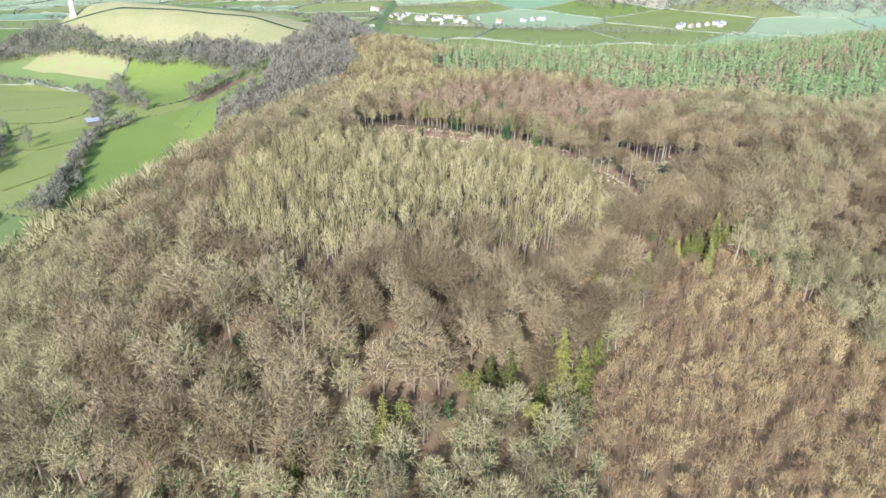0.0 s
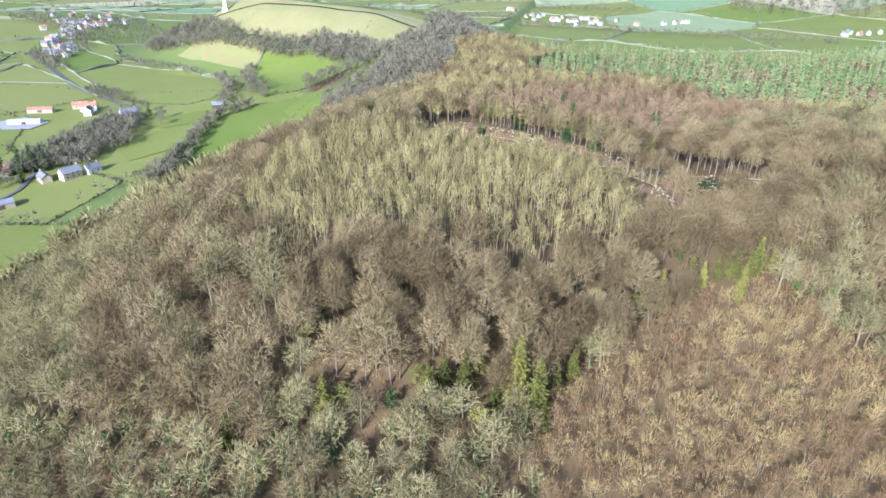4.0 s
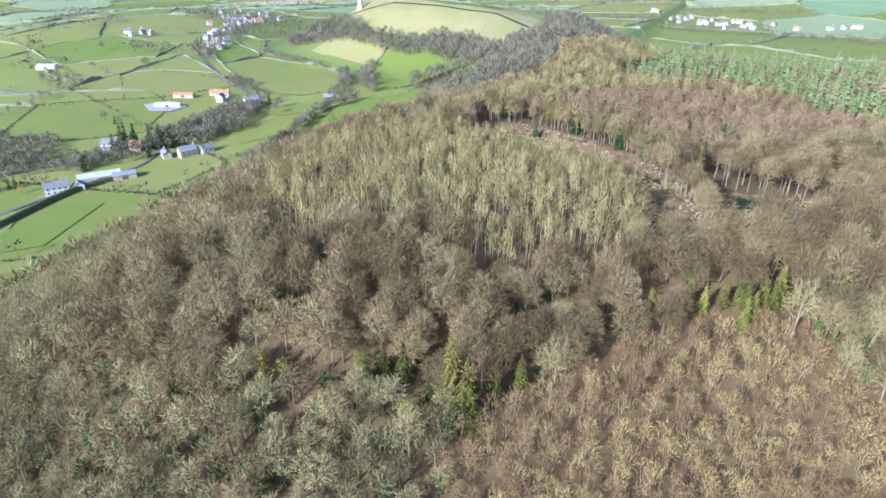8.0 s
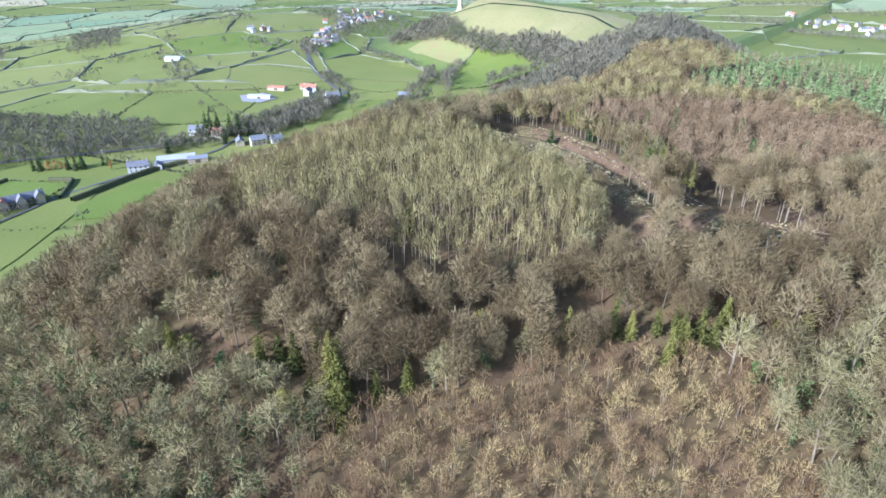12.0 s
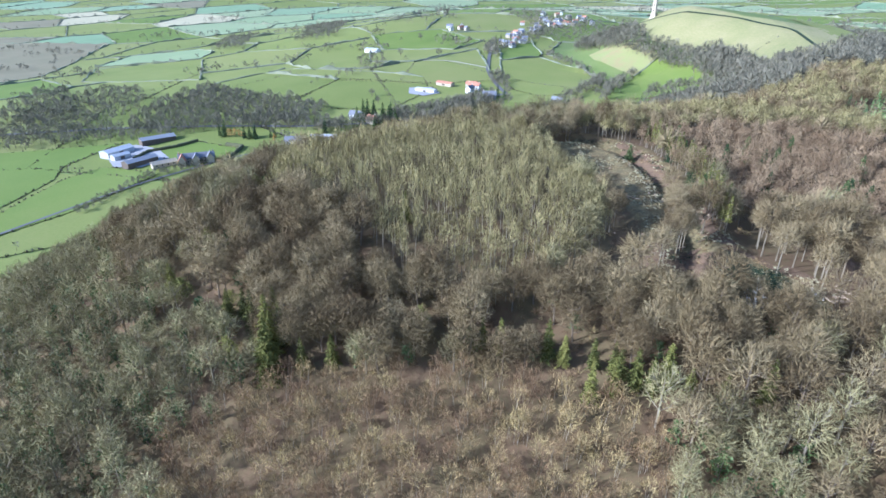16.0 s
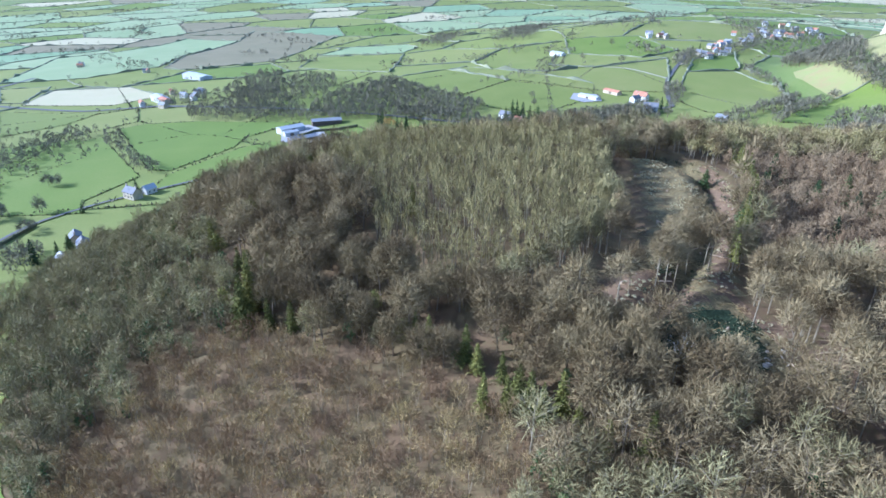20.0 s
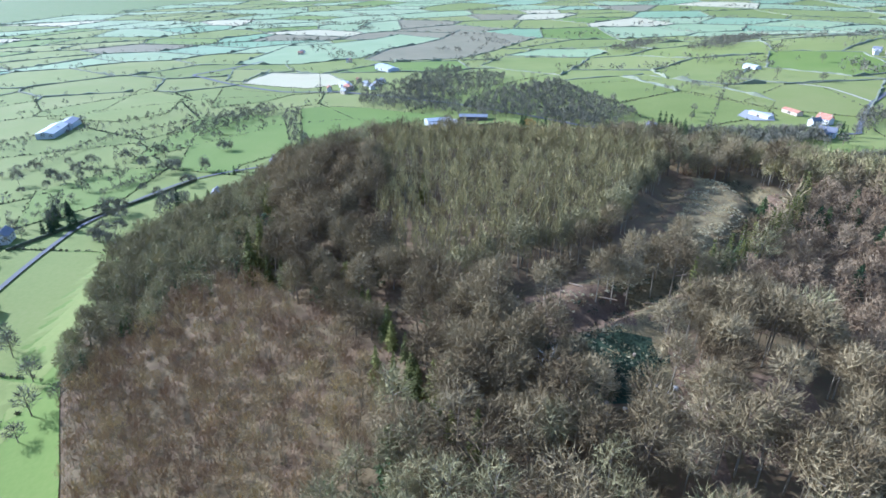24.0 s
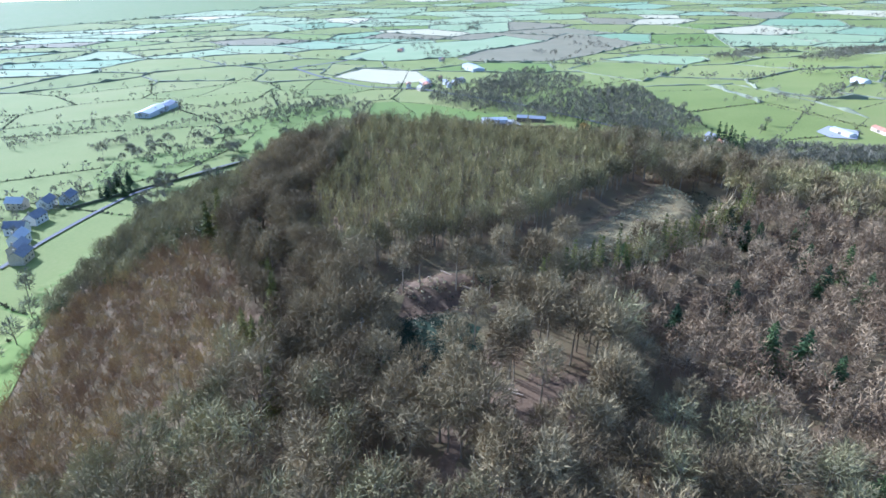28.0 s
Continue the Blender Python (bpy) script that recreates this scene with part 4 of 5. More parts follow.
forest("brushwood", [bush(171 + i, 2.6, 2.6, 30, 0.11) for i in range(4)], spread(*hx, 4.2, 16, lambda x, y: np.isin(zone(x, y), (2, 3, 4)) & seen(x, y) & (x > -110)), [M["hazel"]], "low leafless brushwood under the trees", "undergrowth", 0.6, 1.2, seed=16)
north_slope = spread(-240, 0, 420, 960, 7.0, 10, lambda x, y: (zone(x, y) == 3))
forest("ridge_wood", far_bare, north_slope, [BARK, M["hedge"], M["hedge"]], "leafless wood along the ridge", "woodland", seed=11)


def unplanted(x, y):
    """Hill ground that none of the woods above covers."""
    z = zone(x, y)
    box = (x < 250) & (y < 440) & (np.isin(z, (1, 2, 5, 6)) | seen(x, y))
    box |= (x < 520) & (y < 620) & (z == 8)
    box |= (x < 700) & (y < 840) & (z == 7) & (y < 600 + np.clip(x, 0, 900) * 0.42)
    return on_hill(x, y, 3) & ~box & (x > 0)


east_wood = np.concatenate([spread(60, 430, 50, 520, 6.5, 71, unplanted), spread(430, 1500, 100, 960, 17.0, 72, unplanted)])
near_east, far_east = split(east_wood, lambda x, y: x < 430)
forest("eastern_wood", far_lite, near_east, [BARK, M["mixed"], M["mixed"]], "leafless wood on the eastern flank of the hill", "woodland", 0.7, 1.1, 73)
forest("eastern_wood", far_lite, far_east, [BARK, M["mixed"], M["mixed"]], "leafless wood over the far plateau", "woodland", 1.5, 2.1, 74)
KNOLL_WOOD = [[(-520, 720), (-500, 690), (-450, 685), (-402, 668), (-345, 652), (-290, 638), (-262, 630), (-207, 595), (-168, 590), (-160, 600), (-176, 620), (-248, 662), (-292, 666), (-351, 676), (-395, 702), (-430, 732), (-480, 745)],
              [(-130, 640), (-120, 720), (-150, 800), (-60, 800), (0, 700), (0, 620)]]
for ring in KNOLL_WOOD:
    forest("hanger_wood", far_bare, spread(-520, 20, 560, 820, 5.8, 12, lambda x, y: inside(x, y, ring)), [BARK, M["hedge"], M["hedge"]], "leafless grey-brown wood hanging on the knoll's flank", "woodland", 0.75, 1.1, 12)

# single trees of the hill wood
GROUP = "trees of the hill wood"


def plant(name, kinds, mats, label, category, group, spots, low=0.85, high=1.12, seed=1):
    """Single trees: each kind built once, then copied to its spots."""
    r = np.random.default_rng(seed)
    made = {}
    for i, (x, y) in enumerate(spots):
        k = i % len(kinds)
        sc = float(r.uniform(low, high))
        m = pose(x, y, float(ground_z(x, y)), 0, 0, float(r.uniform(0, 360)))
        if k in made:
            ob = copy_thing(made[k], m)
        else:
            ob = made[k] = tree_thing(name, kinds[k], mats, label, category, group)
            ob.matrix_basis = m
        ob.scale = (sc, sc, sc * float(r.uniform(0.95, 1.1)))


plant("beech_tree", beech_near, [BARK, BARK, M["beech"]], "leafless brown beech with a broad twiggy crown", "tree", GROUP, list(brow_beech) + [(-53, 96), (-47, 100), (-40, 97), (-34, 102), (-45, 93), (105, 209), (112, 215), (98, 205), (116, 223), (121, 232), (119, 240), (84, 211), (91, 208), (96, 214), (87, 217), (103, 215), (81, 205), (92, 218)], seed=21)
plant("tall_beech_tree", beech_tall, [PALE, BARK, M["beech"]], "tall leafless beech with a pale bare trunk over leaf litter", "tree", GROUP,
      spread(60, 150, 225, 290, 5.6, 31, lambda x, y: (zone(x, y) == 6) & (~inside(x, y, BARE_FLOOR) | (rolling(x, y, 2.3, 1.0) > 0.4))), seed=22)
plant("clearing_beech_tree", beech_tall, [PALE, BARK, M["beech"]], "tall leafless beech standing alone in the felled strip", "tree", GROUP,
      [(74, 220), (72, 224), (69, 233), (67, 237), (64, 236), (59, 242), (65, 241), (59, 248), (63, 252), (52, 250), (55, 256), (46, 256), (42, 235), (46, 229), (76, 208), (32, 238), (66, 258), (-40, 284), (-44, 290), (-46, 300), (-36, 303), (-28, 308), (98, 254), (99.5, 254.5), (97, 255.5), (104, 246), (92, 246)], 0.85, 1.1, seed=23)
fir = [needle_tree(121 + i, 17 + i, 4.2, 26, 11, 0.45, 0.04, 0.30) for i in range(2)]
plant("fir_tree", fir, [BARK, BARK, M["fir"]], "tall yellow-green fir with drooping sprays", "tree", GROUP,
      BIG_FIRS, 1.1, 1.2, 24)
plant("small_fir_tree", [needle_tree(126 + i, 11 + i, 3.0, 18, 9, 0.42, 0.05, 0.28) for i in range(2)], [BARK, BARK, M["fir"]], "yellow-green fir among the leafless trees", "tree", GROUP, FIRS, 0.8, 1.2, 29)
plant("pine_tree", [needle_tree(131 + i, 12 + i, 3.0, 18, 9, 0.45, 0.1, 0.15) for i in range(2)], [BARK, BARK, M["sunny_pine"]], "pine among the coppice, sunlight put into its green", "tree", GROUP,
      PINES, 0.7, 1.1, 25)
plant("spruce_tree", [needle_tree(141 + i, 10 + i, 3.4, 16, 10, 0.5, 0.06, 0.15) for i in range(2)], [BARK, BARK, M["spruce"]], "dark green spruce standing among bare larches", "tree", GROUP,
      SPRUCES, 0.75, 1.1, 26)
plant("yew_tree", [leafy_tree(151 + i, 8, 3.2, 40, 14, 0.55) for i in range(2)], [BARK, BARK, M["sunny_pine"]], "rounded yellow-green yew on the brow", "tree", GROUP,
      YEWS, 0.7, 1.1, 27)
plant("edge_oak_tree", [bare_tree(191 + i, 12 + i, 4.5, 0.12, 8, 60, 320, 0.16, 700) for i in range(3)], [PALE, PALE, M["mixed"]], "broad grey-olive leafless oak at the edge of the felled strip", "tree", GROUP,
      [(58, 196), (58, 204), (53, 212), (48, 218), (44, 224), (37, 229), (31, 234), (24, 238), (17, 241), (10, 243), (3, 245), (-5, 248), (-12, 251), (-20, 255), (-28, 258), (-36, 262)], 0.85, 1.15, 37)
edge = np.arange(-12, 69, 1.9)
edge = np.stack([edge, np.interp(edge, [-12, 11, 25, 42, 58, 70], [306, 298, 289.5, 277.5, 263.5, 253])], -1) + np.random.default_rng(30).normal(size=(len(edge), 2)) * 0.7
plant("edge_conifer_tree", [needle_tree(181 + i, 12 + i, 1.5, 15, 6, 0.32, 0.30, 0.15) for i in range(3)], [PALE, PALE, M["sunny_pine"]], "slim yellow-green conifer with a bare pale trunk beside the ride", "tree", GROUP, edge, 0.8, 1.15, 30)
hollies = room(spread(-150, 130, 60, 270, 17.0, 34, lambda x, y: np.isin(zone(x, y), (2, 3)) & seen(x, y), 0.5), 3.0)
plant("holly_tree", [leafy_tree(155 + i, 6, 1.9, 26, 12, 0.5, 0.1) for i in range(3)], [BARK, BARK, M["ivy"]], "dark green holly growing among leafless trees", "tree", GROUP, hollies, 0.6, 1.3, 38)
plant("dead_tree", [bare_tree(161, 13, 3.6, 0.3, 10, 40, 80, 0.07, 20, 0.8, stout=0.8)], [M["white_bark"]] * 3, "bleached white dead tree with bare limbs", "tree", GROUP, [(101, 222)], 1, 1, 28)

# ---- hedges and woods of the vale ----


def along(lines, gap, wob, seed, skip=True):
    r = np.random.default_rng(seed)
    out = []
    for (ax, ay), (bx, by) in lines:
        n = max(1, int(math.hypot(bx - ax, by - ay) / gap))
        t = (np.arange(n) + r.random(n)) / n
        out.append(np.stack([ax + (bx - ax) * t, ay + (by - ay) * t], -1) + r.normal(size=(n, 2)) * wob)
    p = np.concatenate(out)
    if skip:
        k = np.zeros(len(p), bool)
        for q in near_fields + BLOCKED:
            k |= inside(p[:, 0], p[:, 1], q)
        p = p[~k]
    return p


edges = [(a, b) for q in HEDGED for a, b in zip(q, q[1:] + q[:1])]
near_by = lambda e: min(math.hypot(*e[0]), math.hypot(*e[1]), math.hypot((e[0][0] + e[1][0]) / 2, (e[0][1] + e[1][1]) / 2)) < 620
close = [e for e in edges + HEDGES if near_by(e)]
tall_line = [((-236, 474), (-254, 440)), ((-254, 440), (-234, 370)), ((-234, 370), (-218, 312))]
r = np.random.default_rng(17)
spots = along(close, 2.6, 0.6, 41, False)
off = np.zeros(len(spots), bool)
for q in BLOCKED:
    off |= inside(spots[:, 0], spots[:, 1], q)
spots = spots[~off | (spots[:, 1] > 400)]
forest("hedge", [bush(221 + i, 3.4, 2.6, 18, 0.7) for i in range(3)], spots[~on_hill(spots[:, 0], spots[:, 1], 4)], [M["hedge"]], "low dark hedges round the pastures", "hedge", 0.3, 0.85, 41)


def hedge_bank(lines, seed, skip):
    """Distant hedges: ragged ridges of twigs along field edges."""
    r = np.random.default_rng(seed)
    vs, fs, n = [], [], 0
    for (ax, ay), (bx, by) in lines:
        long = math.hypot(bx - ax, by - ay)
        m = max(2, int(long / 13))
        t = np.arange(m + 1) / m
        x = ax + (bx - ax) * t + r.normal(size=m + 1) * 0.8
        y = ay + (by - ay) * t + r.normal(size=m + 1) * 0.8
        off = np.zeros(m + 1, bool)
        for q in (near_fields + BLOCKED) if skip else ():
            off |= inside(x, y, q)
        z = ground_z(x, y)
        side = np.array([-(by - ay), bx - ax]) / long * r.uniform(0.9, 2.3, (m + 1, 1))
        high = r.uniform(0.9, 2.8, m + 1) * (1 + 1.2 * (r.random(m + 1) < 0.12))
        v = np.stack([np.stack([x + side[:, 0], y + side[:, 1], z - 0.5], -1), np.stack([x + side[:, 0] * 0.5, y + side[:, 1] * 0.5, z + high], -1),
                      np.stack([x - side[:, 0] * 0.5, y - side[:, 1] * 0.5, z + high * 0.9], -1), np.stack([x - side[:, 0], y - side[:, 1], z - 0.5], -1)], 1).reshape(-1, 3)
        i = np.arange(m)[~(off[:-1] | off[1:])] * 4 + n
        for k in range(3):
            fs.append(np.stack([i + k, i + k + 1, i + k + 5, i + k + 4], -1))
        vs.append(v)
        n += len(v)
    return tagged(new("far_hedge", mesh_of("far_hedge", np.concatenate(vs), np.concatenate(fs), [M["far_hedge"]])), "ragged hedges dividing distant fields, paled with haze in their colour", "hedge", kind="stuff")


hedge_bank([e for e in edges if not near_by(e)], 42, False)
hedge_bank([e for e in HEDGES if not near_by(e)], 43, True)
far_small = [far_tree(115 + i, 10 + i, 4.4, 17, 1.25) for i in range(3)]
forest("hedgerow_trees", far_small, along(HEDGES, 24, 2.5, 44), [BARK, M["hedge"], M["hedge"]], "leafless trees along distant hedges", "trees", 0.5, 1.05, 44)
forest("tall_hedge", far_bare, np.concatenate([along(tall_line, 1.3, 2.6, 45, False), along([((-318, 616), (-276, 548)), ((-276, 548), (-240, 500)), ((-345, 595), (-298, 552)), ((-298, 552), (-262, 470))], 2.0, 4, 46, False)]),
       [BARK, M["hedge"], M["hedge"]], "tall dark overgrown hedge beside the green strip", "hedge", 0.45, 0.85, 45)
WOODS = [([(-136, -86), (-180, -70), (-178, -62), (-134, -78)], 3.2, 0.35),
         ([(-262, -198), (-300, -190), (-369, -160), (-365, -148), (-300, -176), (-240, -186), (-156, -176), (-156, -190)], 6.0, 0.45),
         ([(-248, 70), (-300, 118), (-312, 172), (-303, 174), (-288, 120), (-240, 76)], 3.6, 0.35),
         ([(-345, 262), (-330, 262), (-325, 285), (-340, 290)], 4.0, 0.7),
         ([(-470, 95), (-530, 20), (-600, 40), (-700, 110), (-640, 150), (-540, 150)], 9.0, 0.75),
         ([(-390, 205), (-345, 250), (-300, 300), (-330, 310), (-385, 265), (-420, 225)], 7.0, 0.7),
         ([(-452, 116), (-535, 153), (-592, 218), (-513, 246), (-400, 300), (-362, 262), (-408, 155)], 6.4, 0.75),
         ([(-330, 300), (-300, 330), (-285, 380), (-310, 430), (-345, 440), (-345, 380)], 4.6, 0.75),
         ([(-344, 474), (-400, 512), (-440, 530), (-430, 505), (-400, 488)], 5.5, 0.6),
         ([(-505, 570), (-600, 640), (-625, 650), (-610, 625), (-540, 570)], 6.0, 0.8),
         ([(-448, -66), (-412, -70), (-300, -16), (-265, 8), (-278, 16), (-345, -30)], 6.0, 0.55),
         ([(-640, -60), (-560, -60), (-490, 60), (-520, 110), (-600, 60)], 12.0, 0.7),
         ([(-470, -120), (-440, -66), (-350, -50), (-230, -110), (-130, -70), (-100, -90), (-240, -150), (-420, -170)], 15.0, 0.55),
         ([(-135, -285), (-280, -275), (-365, -225), (-470, -180), (-460, -160), (-360, -200), (-270, -245), (-135, -245)], 11.0, 0.55),
         ([(-640, 720), (-820, 860), (-700, 930), (-560, 840), (-560, 760)], 11.0, 0.8),
         ([(-900, 420), (-1200, 560), (-1150, 620), (-850, 480)], 10.0, 0.9), ([(-980, 300), (-1230, 380), (-1200, 440), (-960, 350)], 10.0, 0.9),
         ([(-500, 300), (-530, 420), (-640, 470), (-660, 440), (-560, 395)], 11.0, 0.6),
         ([(-130, -95), (-20, -60), (60, -30), (80, -60), (-60, -120)], 11.0, 0.55),
         ([(-200, 1180), (100, 1120), (420, 1080), (420, 1110), (100, 1170), (-200, 1240)], 10.0, 0.8),
         ([(-300, 1500), (100, 1420), (140, 1480), (-280, 1560)], 12.0, 0.8),
         ([(320, 1400), (610, 1335), (900, 1285), (1200, 1300), (1300, 1650), (300, 1700)], 22.0, 1.8),
         ([(-600, 2000), (300, 1800), (400, 1950), (-600, 2200)], 24.0, 1.8),
         ([(-526, 664), (-458, 646), (-380, 615), (-313, 575), (-300, 556), (-373, 600), (-428, 622), (-486, 634)], 6.0, 0.6),
         ([(-300, 332), (-321, 378), (-365, 451), (-347, 441), (-304, 380), (-283, 331)], 6.0, 0.65),
         ([(-237, 318), (-240, 350), (-228, 373), (-217, 359), (-216, 320)], 5.0, 0.6),
         ([(-593, 635), (-690, 780), (-670, 800), (-590, 698), (-540, 600)], 8.5, 0.75),
         ([(-522, -17), (-511, 56), (-432, 154), (-400, 150), (-440, 62), (-468, -5)], 7.5, 0.75),
         ([(-609, 3), (-760, 39), (-750, 76), (-564, 82), (-530, 40)], 10.0, 0.8),
         ([(-359, -136), (-441, -110), (-433, -82), (-375, -95), (-294, -110)], 8.0, 0.7),
         ([(-118, -27), (-142, -22), (-122, -6), (-95, -12)], 5.0, 0.7)]
for i, (ring, gap, size) in enumerate(WOODS):
    xs, ys = [p[0] for p in ring], [p[1] for p in ring]
    forest("vale_wood", far_lite if min(math.hypot(*q) for q in ring) > 620 else far_bare, spread(min(xs), max(xs), min(ys), max(ys), gap, 60 + i, lambda x, y: inside(x, y, ring)),
           [BARK, M["hedge"], M["hedge"]], "leafless grey-brown wood in the vale", "woodland", size * 0.75, size * 1.1, 60 + i)

rc = np.random.default_rng(77)
copses = []
for i in range(70):
    far = 700 + 2100 * rc.random()
    a = rc.uniform(1.75, 3.75)
    cx, cy, turn, long, wide = far * math.cos(a), far * math.sin(a) + 150, rc.uniform(0, 3.14), rc.uniform(30, 110), rc.uniform(6, 26)
    n = int(rc.integers(14, 34))
    u, w = rc.uniform(-1, 1, n) * long, rc.normal(size=n) * wide
    copses.append(np.stack([cx + u * math.cos(turn) - w * math.sin(turn), cy + u * math.sin(turn) + w * math.cos(turn)], -1))
copses = np.concatenate(copses)
copses = copses[~on_hill(copses[:, 0], copses[:, 1], -15) & ~inside(copses[:, 0], copses[:, 1], BLOCKED[0])]
forest("copse", far_small, copses, [BARK, M["hedge"], M["hedge"]], "leafless grey copses between distant fields", "woodland", 0.7, 1.3, 78)

VALE = "lone trees of the vale"
plant("field_tree", [bare_tree(301 + i, 13 + i, 5.0, 0.18, 8, 40, 160, 0.24, 260) for i in range(3)], [BARK, BARK, M["hedge"]], "leafless spreading tree standing in a pasture", "tree", VALE,
      [(-562, 514), (-466, 279), (-390, 345), (-420, 352), (-197, -40), (-260, -52), (-300, -84), (-140, -100), (-160, -85), (-110, -60), (-90, -75), (-57, -72), (-75, -68), (-230, -95), (-300, -110), (-340, -100),
       (-350, 455), (-330, 460), (-300, 440), (-290, 425), (-700, 560), (-640, 610), (-610, 480), (-1000, 60), (-1060, 20), (-1180, 60), (81, 61), (64, 46), (77, 69), (45, 18), (92, 66), (50, 24)], 0.6, 1.05, 31)
plant("vale_conifer", [needle_tree(311 + i, 14 + i, 3.8, 14, 7, 0.8, 0.08, 0.2) for i in range(2)], [BARK, BARK, M["spruce"]], "dark green conifer beside the houses", "tree", VALE,
      [(-403, 349), (-378, 188), (-376, 192), (-372, 190), (-357, 204), (-354, 208), (-350, 206), (-352, 212), (-348, 211), (-343, 223), (-341, 226), (-327, 266), (-309, 305), (-335, 452), (-318, 448), (-66, -66), (-80, -56), (-112, -8), (-116, 2),
       (-590, 640), (-602, 650), (-612, 640), (-596, 628), (-620, 655), (-222, 12), (-190, -12)], 0.55, 0.95, 32)
plant("amber_tree", [leafy_tree(321, 8, 2.2, 24, 12, 0.7)], [BARK, BARK, M["amber"]], "small amber-leaved garden tree", "tree", VALE, [(-328, 222), (-370, 196), (-366, 198), (-363, 201), (-360, 203), (-368, 194)], 0.7, 1.1, 33)
plant("tall_conifer", [needle_tree(331 + i, 17 + i, 4.4, 18, 8, 0.8, 0.06, 0.2) for i in range(2)], [BARK, BARK, M["spruce"]], "tall dark conifer screening the cottages", "tree", VALE,
      [(-346, 304), (-344, 314), (-339, 318), (-342, 309), (-324, 320), (-320, 326), (-311, 326), (-316, 322)], 0.85, 1.15, 34)
plant("round_tree", [far_tree(341 + i, 10 + i, 5.2, 260, 0.34) for i in range(3)], [BARK, BARK, M["hedge"]], "rounded leafless tree beside the lane", "tree", VALE,
      [(-204, -97), (-193, -66), (-196, -38), (-217, -122), (-236, -102), (-249, -94), (-254, -52), (-91, -41), (-87, -30), (-53, -16), (-51, -8), (-132, -36), (-161, -33), (-145, -56), (-197, -158), (-194, -144), (-199, -139), (-60, -24), (-72, -20), (-100, -46), (-94, -50), (-66, -26), (-62, -30), (-58, -22), (-104, -42), (-168, -32), (-205, -98), (-201, -65), (-190, -60), (-187, -70), (-179, -125), (-170, -128), (-163, -120), (-150, -122), (-155, -135), (-147, -158), (-129, -139), (-187, -183), (-180, -170), (-257, -58), (-172, -112), (-140, -128), (-168, -150), (-196, -90)], 0.6, 1.1, 35)
plant("garden_conifer", [needle_tree(351, 11, 4.2, 14, 8, 0.8, 0.04, 0.15)], [BARK, BARK, M["spruce"]], "broad dark conifer in a cottage garden", "tree", VALE, [(-76, -66), (-72, -52), (-66, -60), (-130, 2), (-124, 18), (-98, -76), (-94, -72), (-90, -78), (-79, -72), (-102, -52)], 0.8, 1.1, 36)


def clipped_hedge(line, high, wide, label):
    """A trimmed garden hedge: a rounded bank along a line."""
    p = []
    for (ax, ay), (bx, by) in zip(line, line[1:]):
        n = max(1, int(math.hypot(bx - ax, by - ay) / 1.5))
        p += [(ax + (bx - ax) * i / n, ay + (by - ay) * i / n) for i in range(n)]
    p = np.array(p + [line[-1]], float)
    d = np.gradient(p, axis=0)
    d /= np.linalg.norm(d, axis=1)[:, None]
    side = np.stack([-d[:, 1], d[:, 0]], -1)
    r = np.random.default_rng(len(p))
    v = []
    for off, z in ((-1, -0.5), (-1, high * 0.75), (-0.6, high), (0.6, high), (1, high * 0.75), (1, -0.5)):
        q = p + side * off * wide / 2 + r.normal(size=p.shape) * 0.10
        v.append(np.column_stack([q, ground_z(q[:, 0], q[:, 1]) + 0.9 + z + r.normal(size=len(q)) * 0.12 * (z > 0)]))
    v = np.stack(v, 1).reshape(-1, 3)
    i = np.arange(len(p) - 1) * 6
    f = np.concatenate([np.stack([i + k, i + k + 1, i + k + 7, i + k + 6], -1) for k in range(5)])
    return tagged(new("clipped_hedge", mesh_of("clipped_hedge", v, f, [M["privet"]], None, True)), label, "hedge", "garden hedges of the vale")


clipped_hedge([(-287, 178), (-291, 195), (-296, 218), (-298, 240), (-292, 262)], 3.0, 3.0, "long dark clipped hedge by the white cottage")
clipped_hedge([(-300, 176), (-318, 188), (-330, 196), (-345, 186)], 2.0, 2.0, "dark clipped hedge round the green field")
clipped_hedge([(-352, 116), (-366, 128), (-366, 150), (-372, 168)], 2.2, 2.4, "dark curved hedge beside the barns")
clipped_hedge([(-40, -66), (-62, -60), (-92, -54), (-131, -43), (-173, -33)], 1.2, 1.6, "dark hedge along the lane at the hill foot")
ribbon("lane", [(35, -17), (9, -28), (-32, -41), (-79, -53), (-131, -48), (-175, -38), (-205, -10), (-238, 40), (-282, 110), (-306, 180), (-306, 240), (-296, 290), (-320, 330)], 2.8, "asphalt", "narrow lane along the foot of the hill")

# ---- buildings ----
def box(bm, x0, x1, y0, y1, z0, z1):
    v = [bm.verts.new((x, y, z)) for z in (z0, z1) for x, y in ((x0, y0), (x1, y0), (x1, y1), (x0, y1))]
    for f in ((3, 2, 1, 0), (4, 5, 6, 7), (0, 1, 5, 4), (1, 2, 6, 5), (2, 3, 7, 6), (3, 0, 4, 7)):
        bm.faces.new([v[i] for i in f])


def piece(name, build, look_of, parent, label=""):
    bm = bmesh.new()
    build(bm)
    me = bpy.data.meshes.new(name)
    bm.to_mesh(me)
    bm.free()
    me.materials.append(M[look_of])
    return part(name, me, parent, label)


